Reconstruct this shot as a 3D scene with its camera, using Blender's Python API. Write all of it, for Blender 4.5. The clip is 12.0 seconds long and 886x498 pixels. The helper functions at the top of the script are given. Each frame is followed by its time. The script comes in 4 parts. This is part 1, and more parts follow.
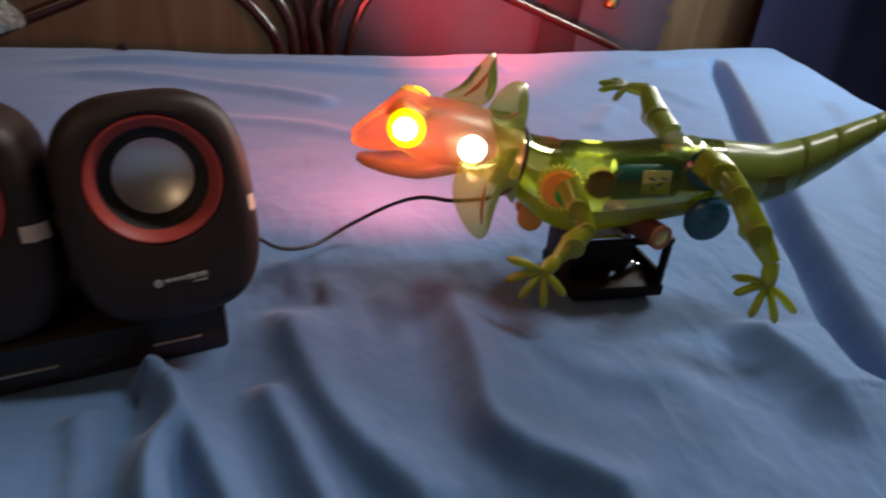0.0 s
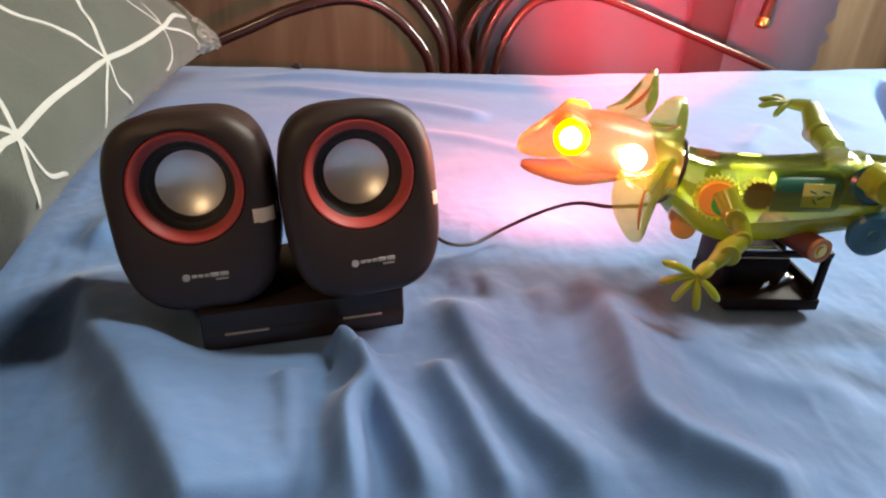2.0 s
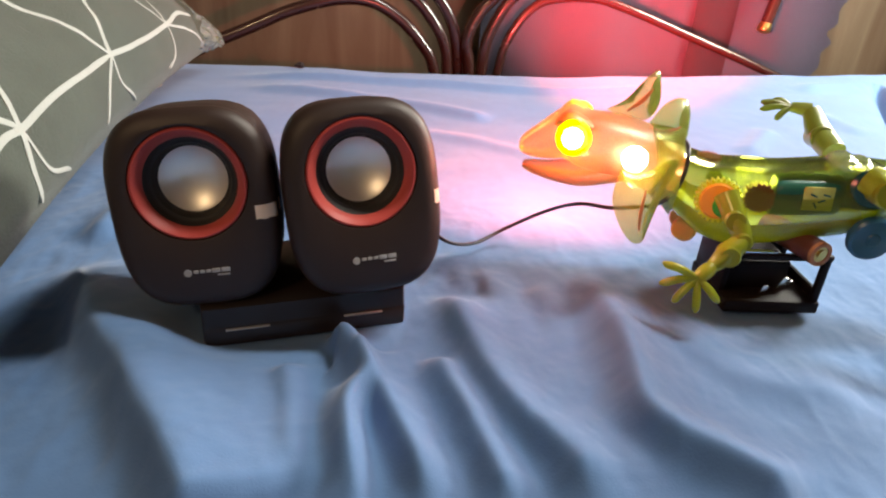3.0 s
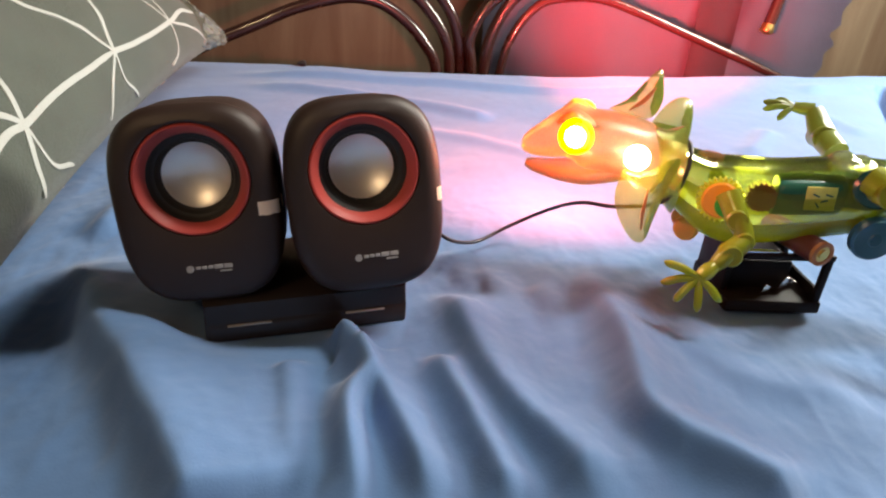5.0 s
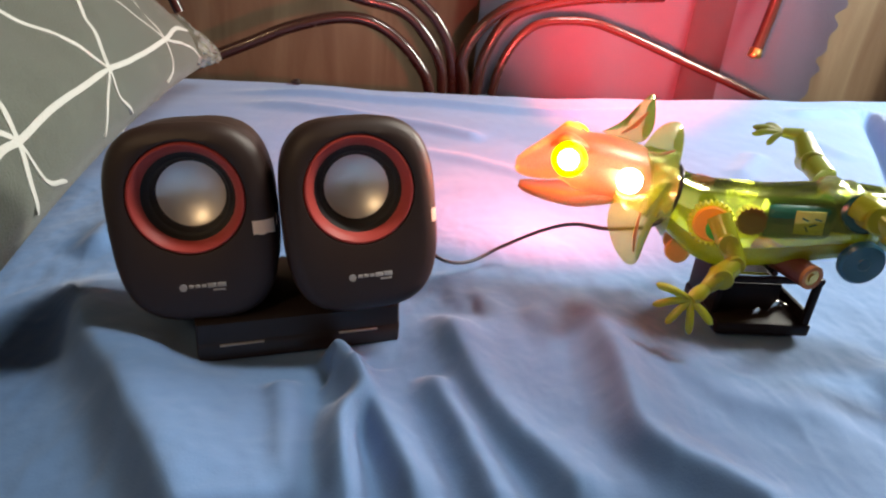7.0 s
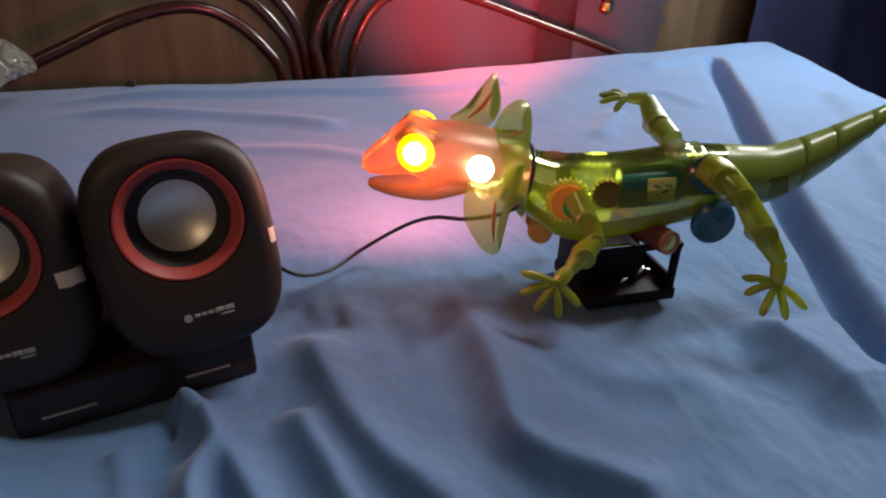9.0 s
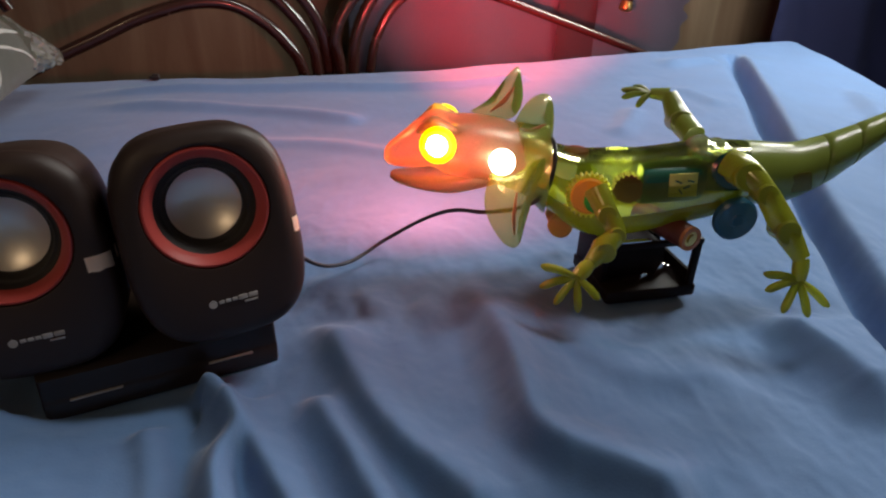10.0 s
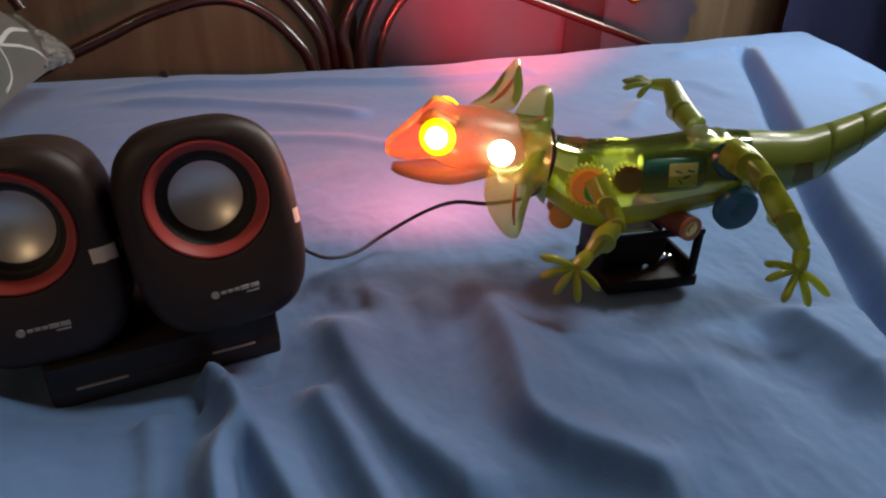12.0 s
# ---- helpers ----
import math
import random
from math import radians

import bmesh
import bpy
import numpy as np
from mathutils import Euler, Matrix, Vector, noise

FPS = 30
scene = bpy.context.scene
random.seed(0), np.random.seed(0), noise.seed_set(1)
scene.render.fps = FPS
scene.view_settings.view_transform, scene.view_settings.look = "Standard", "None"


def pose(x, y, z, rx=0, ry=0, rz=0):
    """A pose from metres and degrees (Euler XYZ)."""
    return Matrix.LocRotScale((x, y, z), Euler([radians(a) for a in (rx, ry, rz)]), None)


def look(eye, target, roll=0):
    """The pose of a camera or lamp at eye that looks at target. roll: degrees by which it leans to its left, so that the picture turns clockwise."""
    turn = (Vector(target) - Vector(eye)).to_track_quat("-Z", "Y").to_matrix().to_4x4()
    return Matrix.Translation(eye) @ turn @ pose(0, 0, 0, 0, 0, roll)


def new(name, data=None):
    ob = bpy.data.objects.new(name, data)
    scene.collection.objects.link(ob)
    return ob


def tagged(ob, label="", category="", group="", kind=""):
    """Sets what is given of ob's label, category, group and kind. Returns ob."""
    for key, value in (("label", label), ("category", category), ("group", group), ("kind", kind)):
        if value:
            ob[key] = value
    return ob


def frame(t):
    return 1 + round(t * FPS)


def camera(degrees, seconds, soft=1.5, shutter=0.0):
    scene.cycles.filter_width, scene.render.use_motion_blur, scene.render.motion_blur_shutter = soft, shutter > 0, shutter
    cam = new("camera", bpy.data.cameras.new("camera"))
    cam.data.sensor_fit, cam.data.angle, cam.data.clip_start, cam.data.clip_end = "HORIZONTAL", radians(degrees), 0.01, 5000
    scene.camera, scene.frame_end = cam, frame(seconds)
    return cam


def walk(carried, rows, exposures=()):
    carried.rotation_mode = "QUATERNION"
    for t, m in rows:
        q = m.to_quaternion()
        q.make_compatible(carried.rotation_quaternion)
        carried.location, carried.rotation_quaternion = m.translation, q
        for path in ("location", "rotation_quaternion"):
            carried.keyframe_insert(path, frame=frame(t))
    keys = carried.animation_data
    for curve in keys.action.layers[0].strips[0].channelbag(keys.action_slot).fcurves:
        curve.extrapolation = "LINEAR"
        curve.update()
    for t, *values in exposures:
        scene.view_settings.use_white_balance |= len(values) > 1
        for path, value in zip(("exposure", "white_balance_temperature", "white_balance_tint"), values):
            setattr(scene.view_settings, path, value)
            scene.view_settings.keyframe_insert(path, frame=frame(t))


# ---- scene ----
cam = camera(67.52, 12.0, soft=2.2, shutter=0.5)
PATH = [
    (0, (0.02659, -0.01312, 0.22615), (0.02926, 1.73226, -0.75040), 5.607),
    (0.5, (0.01342, -0.03295, 0.22734), (-0.16677, 1.69688, -0.76019), 4.108),
    (1, (0.00890, -0.04530, 0.22770), (-0.27688, 1.68591, -0.73210), 3.937),
    (1.5, (0.00769, -0.05022, 0.22957), (-0.32185, 1.68145, -0.71527), 3.304),
    (2, (0.00692, -0.05376, 0.22987), (-0.35326, 1.67037, -0.71756), 2.913),
    (2.5, (0.00704, -0.05504, 0.22935), (-0.35782, 1.66926, -0.71599), 3.260),
    (3, (0.00654, -0.05559, 0.22876), (-0.35355, 1.67097, -0.71428), 3.595),
    (5, (0.00625, -0.05664, 0.22780), (-0.35683, 1.66898, -0.71581), 3.878),
    (5.5, (0.00626, -0.05674, 0.23083), (-0.34895, 1.69164, -0.67306), 4.268),
    (6, (0.00621, -0.05723, 0.23056), (-0.34758, 1.69938, -0.65779), 4.526),
    (6.5, (0.00524, -0.05793, 0.22965), (-0.35085, 1.69712, -0.66085), 4.512),
    (8.3, (0.00272, -0.04015, 0.23436), (-0.17636, 1.72524, -0.68830), 2.615),
    (8.5, (0.02141, -0.02591, 0.24085), (-0.08228, 1.74097, -0.69048), 0.442),
    (9, (0.02347, -0.02059, 0.23649), (-0.00457, 1.73675, -0.71797), 1.666),
    (9.5, (0.02248, -0.02454, 0.23582), (-0.03594, 1.72993, -0.72253), 1.646),
    (10, (0.02055, -0.02483, 0.23425), (-0.05301, 1.72857, -0.72500), 1.794),
    (10.5, (0.02273, -0.02569, 0.23333), (-0.07952, 1.71920, -0.73874), 1.188),
    (11, (0.03210, -0.02360, 0.23376), (-0.06177, 1.71690, -0.74698), 0.586),
    (11.5, (0.03291, -0.02756, 0.23657), (-0.06955, 1.71903, -0.73240), 0.401),
    (12, (0.02802, -0.02840, 0.23357), (-0.08288, 1.71632, -0.73784), 0.923),
]
EXPOSURES = [(0, -0.22, 7200, 13), (0.5, -0.22, 7200, 13), (0.8, 0.5, 7500, 12), (1.2, 1.12, 7800, 12), (6.6, 1.12, 7800, 12), (8.4, 0.3, 7200, 13), (9.0, -0.04, 7200, 13), (12, -0.15, 7200, 13)]
walk(cam, [(t, look(eye, target, roll)) for t, eye, target, roll in PATH], EXPOSURES)

# ---- light ----
world = bpy.data.worlds.new("room_world")
scene.world = world
world.use_nodes = True
world.node_tree.nodes["Background"].inputs[0].default_value = (0.35, 0.45, 0.6, 1)
world.node_tree.nodes["Background"].inputs[1].default_value = 0.036


def lamp(name, kind, place, target, watts, color, size=0.1, size_y=None, cone=60.0):
    data = bpy.data.lights.new(name, kind)
    data.energy, data.color = watts, color
    if kind == "AREA":
        data.shape, data.size, data.size_y = "RECTANGLE", size, size_y or size
    else:
        data.shadow_soft_size = size
    if kind == "SPOT":
        data.spot_size, data.spot_blend = radians(cone), 1.0
    ob = new(name, data)
    ob.matrix_world = look(place, target)
    return ob


lamp("window_light", "AREA", (0.84, 1.14, 0.54), (0.30, 0.75, 0.0), 11.2, (0.90, 0.96, 0.98), 0.30, 0.30)
lamp("tube_light", "AREA", (0.60, 0.68, 1.15), (0.20, 0.52, 0.0), 9.2, (0.92, 0.97, 1.0), 0.16, 0.50)
lamp("ceiling_bulb", "POINT", (-0.63, -1.55, 1.67), (0, 0, 0), 13.0, (1.0, 0.74, 0.48), 0.09)
lamp("eye_led", "POINT", (-0.001, 0.320, 0.105), (0, 0, 0), 0.09, (1.0, 0.07, 0.09), 0.006)
lamp("neck_led", "POINT", (0.036, 0.314, 0.098), (0, 0, 0), 0.04, (1.0, 0.45, 0.32), 0.006)
lamp("head_led", "POINT", (0.000, 0.362, 0.098), (0, 0, 0), 0.05, (1.0, 0.08, 0.08), 0.006)
# added red spot on the sheet, in place of lens glare round the head
lamp("sheet_glare_spot", "SPOT", (-0.006, 0.408, 0.104), (-0.040, 0.580, 0.0), 4.6, (1.0, 0.15, 0.14), 0.012, cone=150)
# added strong red spot, stands in for the lens halo above the head
lamp("wall_glare_spot", "SPOT", (-0.004, 0.412, 0.130), (0.05, 1.0, 0.12), 200.0, (1.0, 0.07, 0.08), 0.030, cone=40)

lamp("body_led", "POINT", (0.1150, 0.3860, 0.0800), (0, 0, 0), 0.035, (0.90, 1.0, 0.28), 0.010)

# ---- materials ----


def material(name, color, rough=0.5, metal=0.0, vary=0.12, scale=40.0, bump=0.0, bump_scale=300.0, coat=0.0, sheen=0.0, emit=0.0, emit_color=None):
    m = bpy.data.materials.new(name)
    m.use_nodes = True
    nt = m.node_tree
    b = nt.nodes["Principled BSDF"]
    b.inputs["Roughness"].default_value = rough
    b.inputs["Metallic"].default_value = metal
    b.inputs["Coat Weight"].default_value = coat
    b.inputs["Sheen Weight"].default_value = sheen
    b.inputs["Base Color"].default_value = (*color, 1)
    if emit:
        b.inputs["Emission Color"].default_value = (*(emit_color or color), 1)
        b.inputs["Emission Strength"].default_value = emit
    co = nt.nodes.new("ShaderNodeTexCoord")
    if vary:
        n1 = nt.nodes.new("ShaderNodeTexNoise")
        n1.inputs["Scale"].default_value, n1.inputs["Detail"].default_value = scale, 8
        n1.inputs["Roughness"].default_value = 0.65
        nt.links.new(co.outputs["Object"], n1.inputs["Vector"])
        ramp = nt.nodes.new("ShaderNodeMix")
        ramp.data_type = "RGBA"
        ramp.inputs["A"].default_value = (*[c * (1 - vary) for c in color], 1)
        ramp.inputs["B"].default_value = (*[min(1, c * (1 + vary)) for c in color], 1)
        nt.links.new(n1.outputs["Fac"], ramp.inputs["Factor"])
        nt.links.new(ramp.outputs["Result"], b.inputs["Base Color"])
        rr = nt.nodes.new("ShaderNodeMapRange")
        rr.inputs["To Min"].default_value, rr.inputs["To Max"].default_value = max(0.02, rough - 0.08), min(1, rough + 0.08)
        nt.links.new(n1.outputs["Fac"], rr.inputs["Value"])
        nt.links.new(rr.outputs["Result"], b.inputs["Roughness"])
    if bump:
        n2 = nt.nodes.new("ShaderNodeTexNoise")
        n2.inputs["Scale"].default_value, n2.inputs["Detail"].default_value = bump_scale, 6
        nt.links.new(co.outputs["Object"], n2.inputs["Vector"])
        bp = nt.nodes.new("ShaderNodeBump")
        bp.inputs["Strength"].default_value, bp.inputs["Distance"].default_value = bump, 0.002
        nt.links.new(n2.outputs["Fac"], bp.inputs["Height"])
        nt.links.new(bp.outputs["Normal"], b.inputs["Normal"])
    return m


def clear_plastic(name, tint, body, cloud=0.25, gloss=0.06, rough=0.16):
    """Thin tinted plastic: see-through, a little cloudy, with a gloss that grows at the edge."""
    m = bpy.data.materials.new(name)
    m.use_nodes = True
    nt = m.node_tree
    nt.nodes.remove(nt.nodes["Principled BSDF"])
    out = nt.nodes["Material Output"]
    tr = nt.nodes.new("ShaderNodeBsdfTransparent")
    tr.inputs[0].default_value = (*tint, 1)
    tl = nt.nodes.new("ShaderNodeBsdfTranslucent")
    tl.inputs[0].default_value = (*body, 1)
    di = nt.nodes.new("ShaderNodeBsdfDiffuse")
    di.inputs[0].default_value = (*body, 1)
    half = nt.nodes.new("ShaderNodeMixShader")
    nt.links.new(tl.outputs[0], half.inputs[1])
    nt.links.new(di.outputs[0], half.inputs[2])
    mix = nt.nodes.new("ShaderNodeMixShader")
    noise_node = nt.nodes.new("ShaderNodeTexNoise")
    noise_node.inputs["Scale"].default_value = 60
    rng = nt.nodes.new("ShaderNodeMapRange")
    rng.inputs["To Min"].default_value, rng.inputs["To Max"].default_value = cloud * 0.7, min(1, cloud * 1.3)
    nt.links.new(noise_node.outputs["Fac"], rng.inputs["Value"])
    nt.links.new(rng.outputs["Result"], mix.inputs[0])
    nt.links.new(tr.outputs[0], mix.inputs[1])
    nt.links.new(half.outputs[0], mix.inputs[2])
    gl = nt.nodes.new("ShaderNodeBsdfGlossy")
    gl.inputs["Roughness"].default_value = rough
    gl.inputs[0].default_value = (0.98, 1.0, 0.80, 1)
    fr = nt.nodes.new("ShaderNodeFresnel")
    fr.inputs[0].default_value = 1.5
    add = nt.nodes.new("ShaderNodeMath")
    add.operation = "ADD"
    add.inputs[1].default_value = gloss - 0.04
    add.use_clamp = True
    nt.links.new(fr.outputs[0], add.inputs[0])
    top = nt.nodes.new("ShaderNodeMixShader")
    nt.links.new(add.outputs[0], top.inputs[0])
    nt.links.new(mix.outputs[0], top.inputs[1])
    nt.links.new(gl.outputs[0], top.inputs[2])
    nt.links.new(top.outputs[0], out.inputs[0])
    return m


def wood(name, dark, light):
    m = material(name, light, 0.55, vary=0.1, scale=6, bump=0.15, bump_scale=120)
    nt = m.node_tree
    b = nt.nodes["Principled BSDF"]
    co = nt.nodes.new("ShaderNodeTexCoord")
    mp = nt.nodes.new("ShaderNodeMapping")
    mp.inputs["Scale"].default_value = (9, 9, 0.9)
    nt.links.new(co.outputs["Object"], mp.inputs[0])
    ns = nt.nodes.new("ShaderNodeTexNoise")
    ns.inputs["Scale"].default_value, ns.inputs["Detail"].default_value, ns.inputs["Distortion"].default_value = 2.2, 9, 1.4
    nt.links.new(mp.outputs[0], ns.inputs["Vector"])
    cr = nt.nodes.new("ShaderNodeValToRGB")
    cr.color_ramp.elements[0].position, cr.color_ramp.elements[0].color = 0.3, (*dark, 1)
    cr.color_ramp.elements[1].position, cr.color_ramp.elements[1].color = 0.72, (*light, 1)
    nt.links.new(ns.outputs["Fac"], cr.inputs[0])
    nt.links.new(cr.outputs[0], b.inputs["Base Color"])
    return m


SHEET = material("blue_cotton", (0.089, 0.195, 0.390), 0.9, vary=0.20, scale=14, bump=0.12, bump_scale=900, sheen=0.25)
BLACK = material("black_satin_plastic", (0.034, 0.017, 0.013), 0.50, vary=0.2, scale=80, bump=0.05, bump_scale=1800)
GLOSS_BLACK = material("black_gloss_plastic", (0.020, 0.012, 0.010), 0.32, vary=0.2, scale=60)
BOX_BLACK = material("dull_black_plastic", (0.009, 0.005, 0.005), 0.55, vary=0.2, scale=80, bump=0.05, bump_scale=1800)
BOX_BLACK.node_tree.nodes["Principled BSDF"].inputs["Specular IOR Level"].default_value = 0.15
RUBBER = material("black_rubber", (0.02, 0.018, 0.018), 0.6, vary=0.2, scale=90)
RED_RING = material("red_plastic", (0.55, 0.07, 0.06), 0.5, vary=0.08, scale=60)
DISH = material("brushed_metal", (0.93, 0.90, 0.84), 0.40, metal=0.8, vary=0.05, scale=60)
LABEL = material("paper_label", (0.90, 0.70, 0.55), 0.7, vary=0.1, scale=200)
PRINT = material("grey_print", (0.45, 0.43, 0.42), 0.5, vary=0.1, scale=200)
PILLOW = material("grey_cotton", (0.076, 0.090, 0.073), 0.9, vary=0.42, scale=30, bump=0.4, bump_scale=600, sheen=0.2)
WHITE_PRINT = material("white_cotton_print", (0.46, 0.48, 0.45), 0.9, vary=0.05, scale=60, bump=0.3, bump_scale=600)
WALL_WOOD = wood("brown_plywood", (0.085, 0.052, 0.030), (0.140, 0.104, 0.066))
PLASTER = material("plaster", (0.26, 0.25, 0.24), 0.9, vary=0.08, scale=3, bump=0.2, bump_scale=90)
FLOOR_MAT = material("cement", (0.22, 0.20, 0.19), 0.8, vary=0.15, scale=5, bump=0.2, bump_scale=60)
CURTAIN = material("grey_blue_cloth", (0.095, 0.092, 0.135), 0.9, vary=0.15, scale=7, bump=0.3, bump_scale=400)
MAROON = material("maroon_cloth", (0.055, 0.020, 0.030), 0.9, vary=0.15, scale=12, bump=0.3, bump_scale=400)
NAVY = material("navy_cloth", (0.035, 0.045, 0.14), 0.85, vary=0.2, scale=9, bump=0.3, bump_scale=400)
TUBE = material("brown_enamel", (0.032, 0.014, 0.011), 0.25, vary=0.2, scale=30, coat=0.3)
BRASS = material("brass", (0.75, 0.52, 0.18), 0.3, metal=1.0, vary=0.1, scale=120)
OLIVE = material("olive_green_plastic", (0.19, 0.245, 0.045), 0.30, vary=0.14, scale=50, coat=0.2)
DARK_OLIVE = material("dark_olive_plastic", (0.12, 0.12, 0.02), 0.3, vary=0.2, scale=80)
TEAL = material("dark_teal_plastic", (0.01, 0.07, 0.07), 0.25, vary=0.2, scale=80, coat=0.3)
LIME = material("yellow_green_plastic", (0.42, 0.52, 0.04), 0.28, vary=0.12, scale=60, coat=0.3)
DARK_GREEN = material("dark_green_plastic", (0.007, 0.12, 0.08), 0.35, vary=0.2, scale=80)
BRIGHT_GREEN = clear_plastic("green_plastic", (0.30, 0.98, 0.25), (0.06, 0.75, 0.10), 0.70, 0.06, 0.25)
AMBER = material("amber_plastic", (0.55, 0.30, 0.05), 0.4, vary=0.12, scale=90)
ORANGE_DULL = material("dull_orange", (0.50, 0.17, 0.06), 0.45, vary=0.12, scale=90)
ORANGE = material("orange_plastic", (0.80, 0.34, 0.03), 0.35, vary=0.12, scale=90, coat=0.2)
YELLOW = clear_plastic("yellow_plastic", (0.95, 0.95, 0.20), (0.92, 0.90, 0.08), 0.80, 0.05, 0.30)
RED_PART = material("red_brown_plastic", (0.26, 0.065, 0.035), 0.4, vary=0.25, scale=150, bump=0.2, bump_scale=500)
TAG = material("pale_yellow_label", (0.55, 0.60, 0.14), 0.5, vary=0.25, scale=160)
BLUE_WHEEL = material("blue_plastic", (0.012, 0.09, 0.16), 0.3, vary=0.15, scale=70, coat=0.3)
CLEAR = clear_plastic("clear_gloss_plastic", (0.92, 1.0, 0.80), (0.80, 0.90, 0.55), 0.35, 0.28, 0.10)
BATTERY = material("red_foil", (0.17, 0.04, 0.03), 0.38, vary=0.3, scale=120)
STEEL = material("bright_steel", (0.75, 0.72, 0.68), 0.22, metal=1.0, vary=0.1, scale=120)
CABLE = material("black_pvc", (0.012, 0.010, 0.016), 0.45, vary=0.15, scale=100)
LED_WHITE = material("led_core", (1, 0.95, 0.8), 0.4, vary=0, emit=14.0, emit_color=(1.0, 0.93, 0.72))
LED_YELLOW = material("led_lens", (1, 0.8, 0.05), 0.4, vary=0, emit=2.2, emit_color=(1.0, 0.72, 0.0))
LOWER = clear_plastic("cloudy_olive_plastic", (0.88, 0.92, 0.40), (0.46, 0.45, 0.04), 0.96, 0.045, 0.25)
LEG = clear_plastic("cloudy_lime_plastic", (0.88, 0.93, 0.35), (0.50, 0.55, 0.05), 0.95, 0.07, 0.20)
SHELL = clear_plastic("clear_green_plastic", (0.95, 0.99, 0.64), (0.72, 0.90, 0.15), 0.045, 0.15, 0.12)
# yellow-green head plastic; the salmon tone puts the red lamp light into its colour
HEAD = clear_plastic("red_lit_head_plastic", (0.95, 0.82, 0.62), (0.62, 0.46, 0.30), 0.52, 0.05, 0.32)
FRILL = clear_plastic("frill_plastic", (0.92, 0.96, 0.62), (0.50, 0.62, 0.10), 0.26, 0.07, 0.25)
FRILL_RED = material("red_tint", (0.36, 0.13, 0.05), 0.4, vary=0.2, scale=120)
POLY = clear_plastic("clear_film", (0.9, 0.92, 0.92), (0.72, 0.74, 0.72), 0.42, 0.16)

# ---- building helpers ----
WORLD = {}


def thing(name, m, label, category, group="", kind=""):
    ob = new(name)
    ob.empty_display_size = 0.02
    ob.matrix_world = m
    WORLD[ob] = m
    return tagged(ob, label, category, group, kind)


def part(name, bm, mat, parent, label="", local=False, smooth=True):
    """Links a bmesh as one mesh under a thing or a part; the mesh is given in world places unless local is set."""
    if parent is not None and not local:
        bm.transform(WORLD[parent].inverted())
    bmesh.ops.recalc_face_normals(bm, faces=bm.faces)
    me = bpy.data.meshes.new(name)
    bm.to_mesh(me)
    bm.free()
    me.materials.append(mat)
    if smooth:
        me.shade_smooth()
        me.set_sharp_from_angle(angle=radians(42))
    ob = new(name, me)
    if parent is not None:
        ob.parent = parent
        WORLD[ob] = WORLD[parent]
    if label:
        ob["label"] = label
    return ob


def single(name, bm, mat, label, category, group="", kind="", origin=None):
    if origin is not None:
        bm.transform(Matrix.Translation(-Vector(origin)))
    ob = part(name, bm, mat, None)
    if origin is not None:
        ob.location = origin
    return tagged(ob, label, category, group, kind)


def box(size, at=(0, 0, 0), bevel=0.0, m=None, seg=2):
    bm = bmesh.new()
    bmesh.ops.create_cube(bm, size=1.0, matrix=Matrix.Diagonal((*size, 1)))
    if bevel:
        bmesh.ops.bevel(bm, geom=bm.edges[:], offset=bevel, segments=seg, profile=0.5, affect="EDGES")
    bm.transform((m or Matrix()) @ Matrix.Translation(at))
    return bm


def rings(loops, close_ends=True, closed=False):
    """Skins a list of equally long point loops."""
    bm = bmesh.new()
    rows = [[bm.verts.new(p) for p in lp] for lp in loops]
    n = len(rows[0])
    pairs = list(zip(rows, rows[1:])) + ([(rows[-1], rows[0])] if closed else [])
    for a, b in pairs:
        for i in range(n):
            bm.faces.new((a[i], a[(i + 1) % n], b[(i + 1) % n], b[i]))
    if close_ends and not closed:
        bm.faces.new(rows[0][::-1])
        bm.faces.new(rows[-1])
    return bm


def spline(points, steps=8):
    """Catmull-Rom through the points; any number of components."""
    p = [np.array(q, float) for q in points]
    p = [2 * p[0] - p[1]] + p + [2 * p[-1] - p[-2]]
    out = []
    for i in range(1, len(p) - 2):
        for k in range(steps):
            t = k / steps
            out.append(0.5 * (2 * p[i] + (p[i + 1] - p[i - 1]) * t + (2 * p[i - 1] - 5 * p[i] + 4 * p[i + 1] - p[i + 2]) * t * t
                              + (3 * p[i] - p[i - 1] - 3 * p[i + 1] + p[i + 2]) * t ** 3))
    out.append(p[-2])
    return out


def tube(points, radius, sides=12, steps=6, flat=1.0):
    """A round rod along a smooth line; radius may be a list, one for each point."""
    rad = radius if isinstance(radius, (list, tuple)) else [radius] * len(points)
    path = spline([(*p, r) for p, r in zip(points, rad)], steps)
    loops, side = [], None
    for i, q in enumerate(path):
        a, b = path[max(0, i - 1)], path[min(len(path) - 1, i + 1)]
        d = Vector(b[:3] - a[:3]).normalized()
        if side is None:
            side = d.orthogonal().normalized()
        side = (side - d * side.dot(d)).normalized()
        up = d.cross(side)
        c, r = Vector(q[:3]), max(q[3], 1e-5)
        loops.append([c + side * math.cos(t) * r + up * math.sin(t) * r * flat for t in (2 * math.pi * k / sides for k in range(sides))])
    return rings(loops)


def loft_x(sections, sides=28, power=2.0, steps=4):
    """A body along x: sections of (x, y, z, half width, half height)."""
    loops = []
    for x, y, z, w, h in spline(sections, steps):
        lp = []
        for k in range(sides):
            t = 2 * math.pi * k / sides
            c, s = math.cos(t), math.sin(t)
            lp.append((x, y + w * math.copysign(abs(c) ** (2 / power), c), z + h * math.copysign(abs(s) ** (2 / power), s)))
        loops.append(lp)
    return rings(loops)


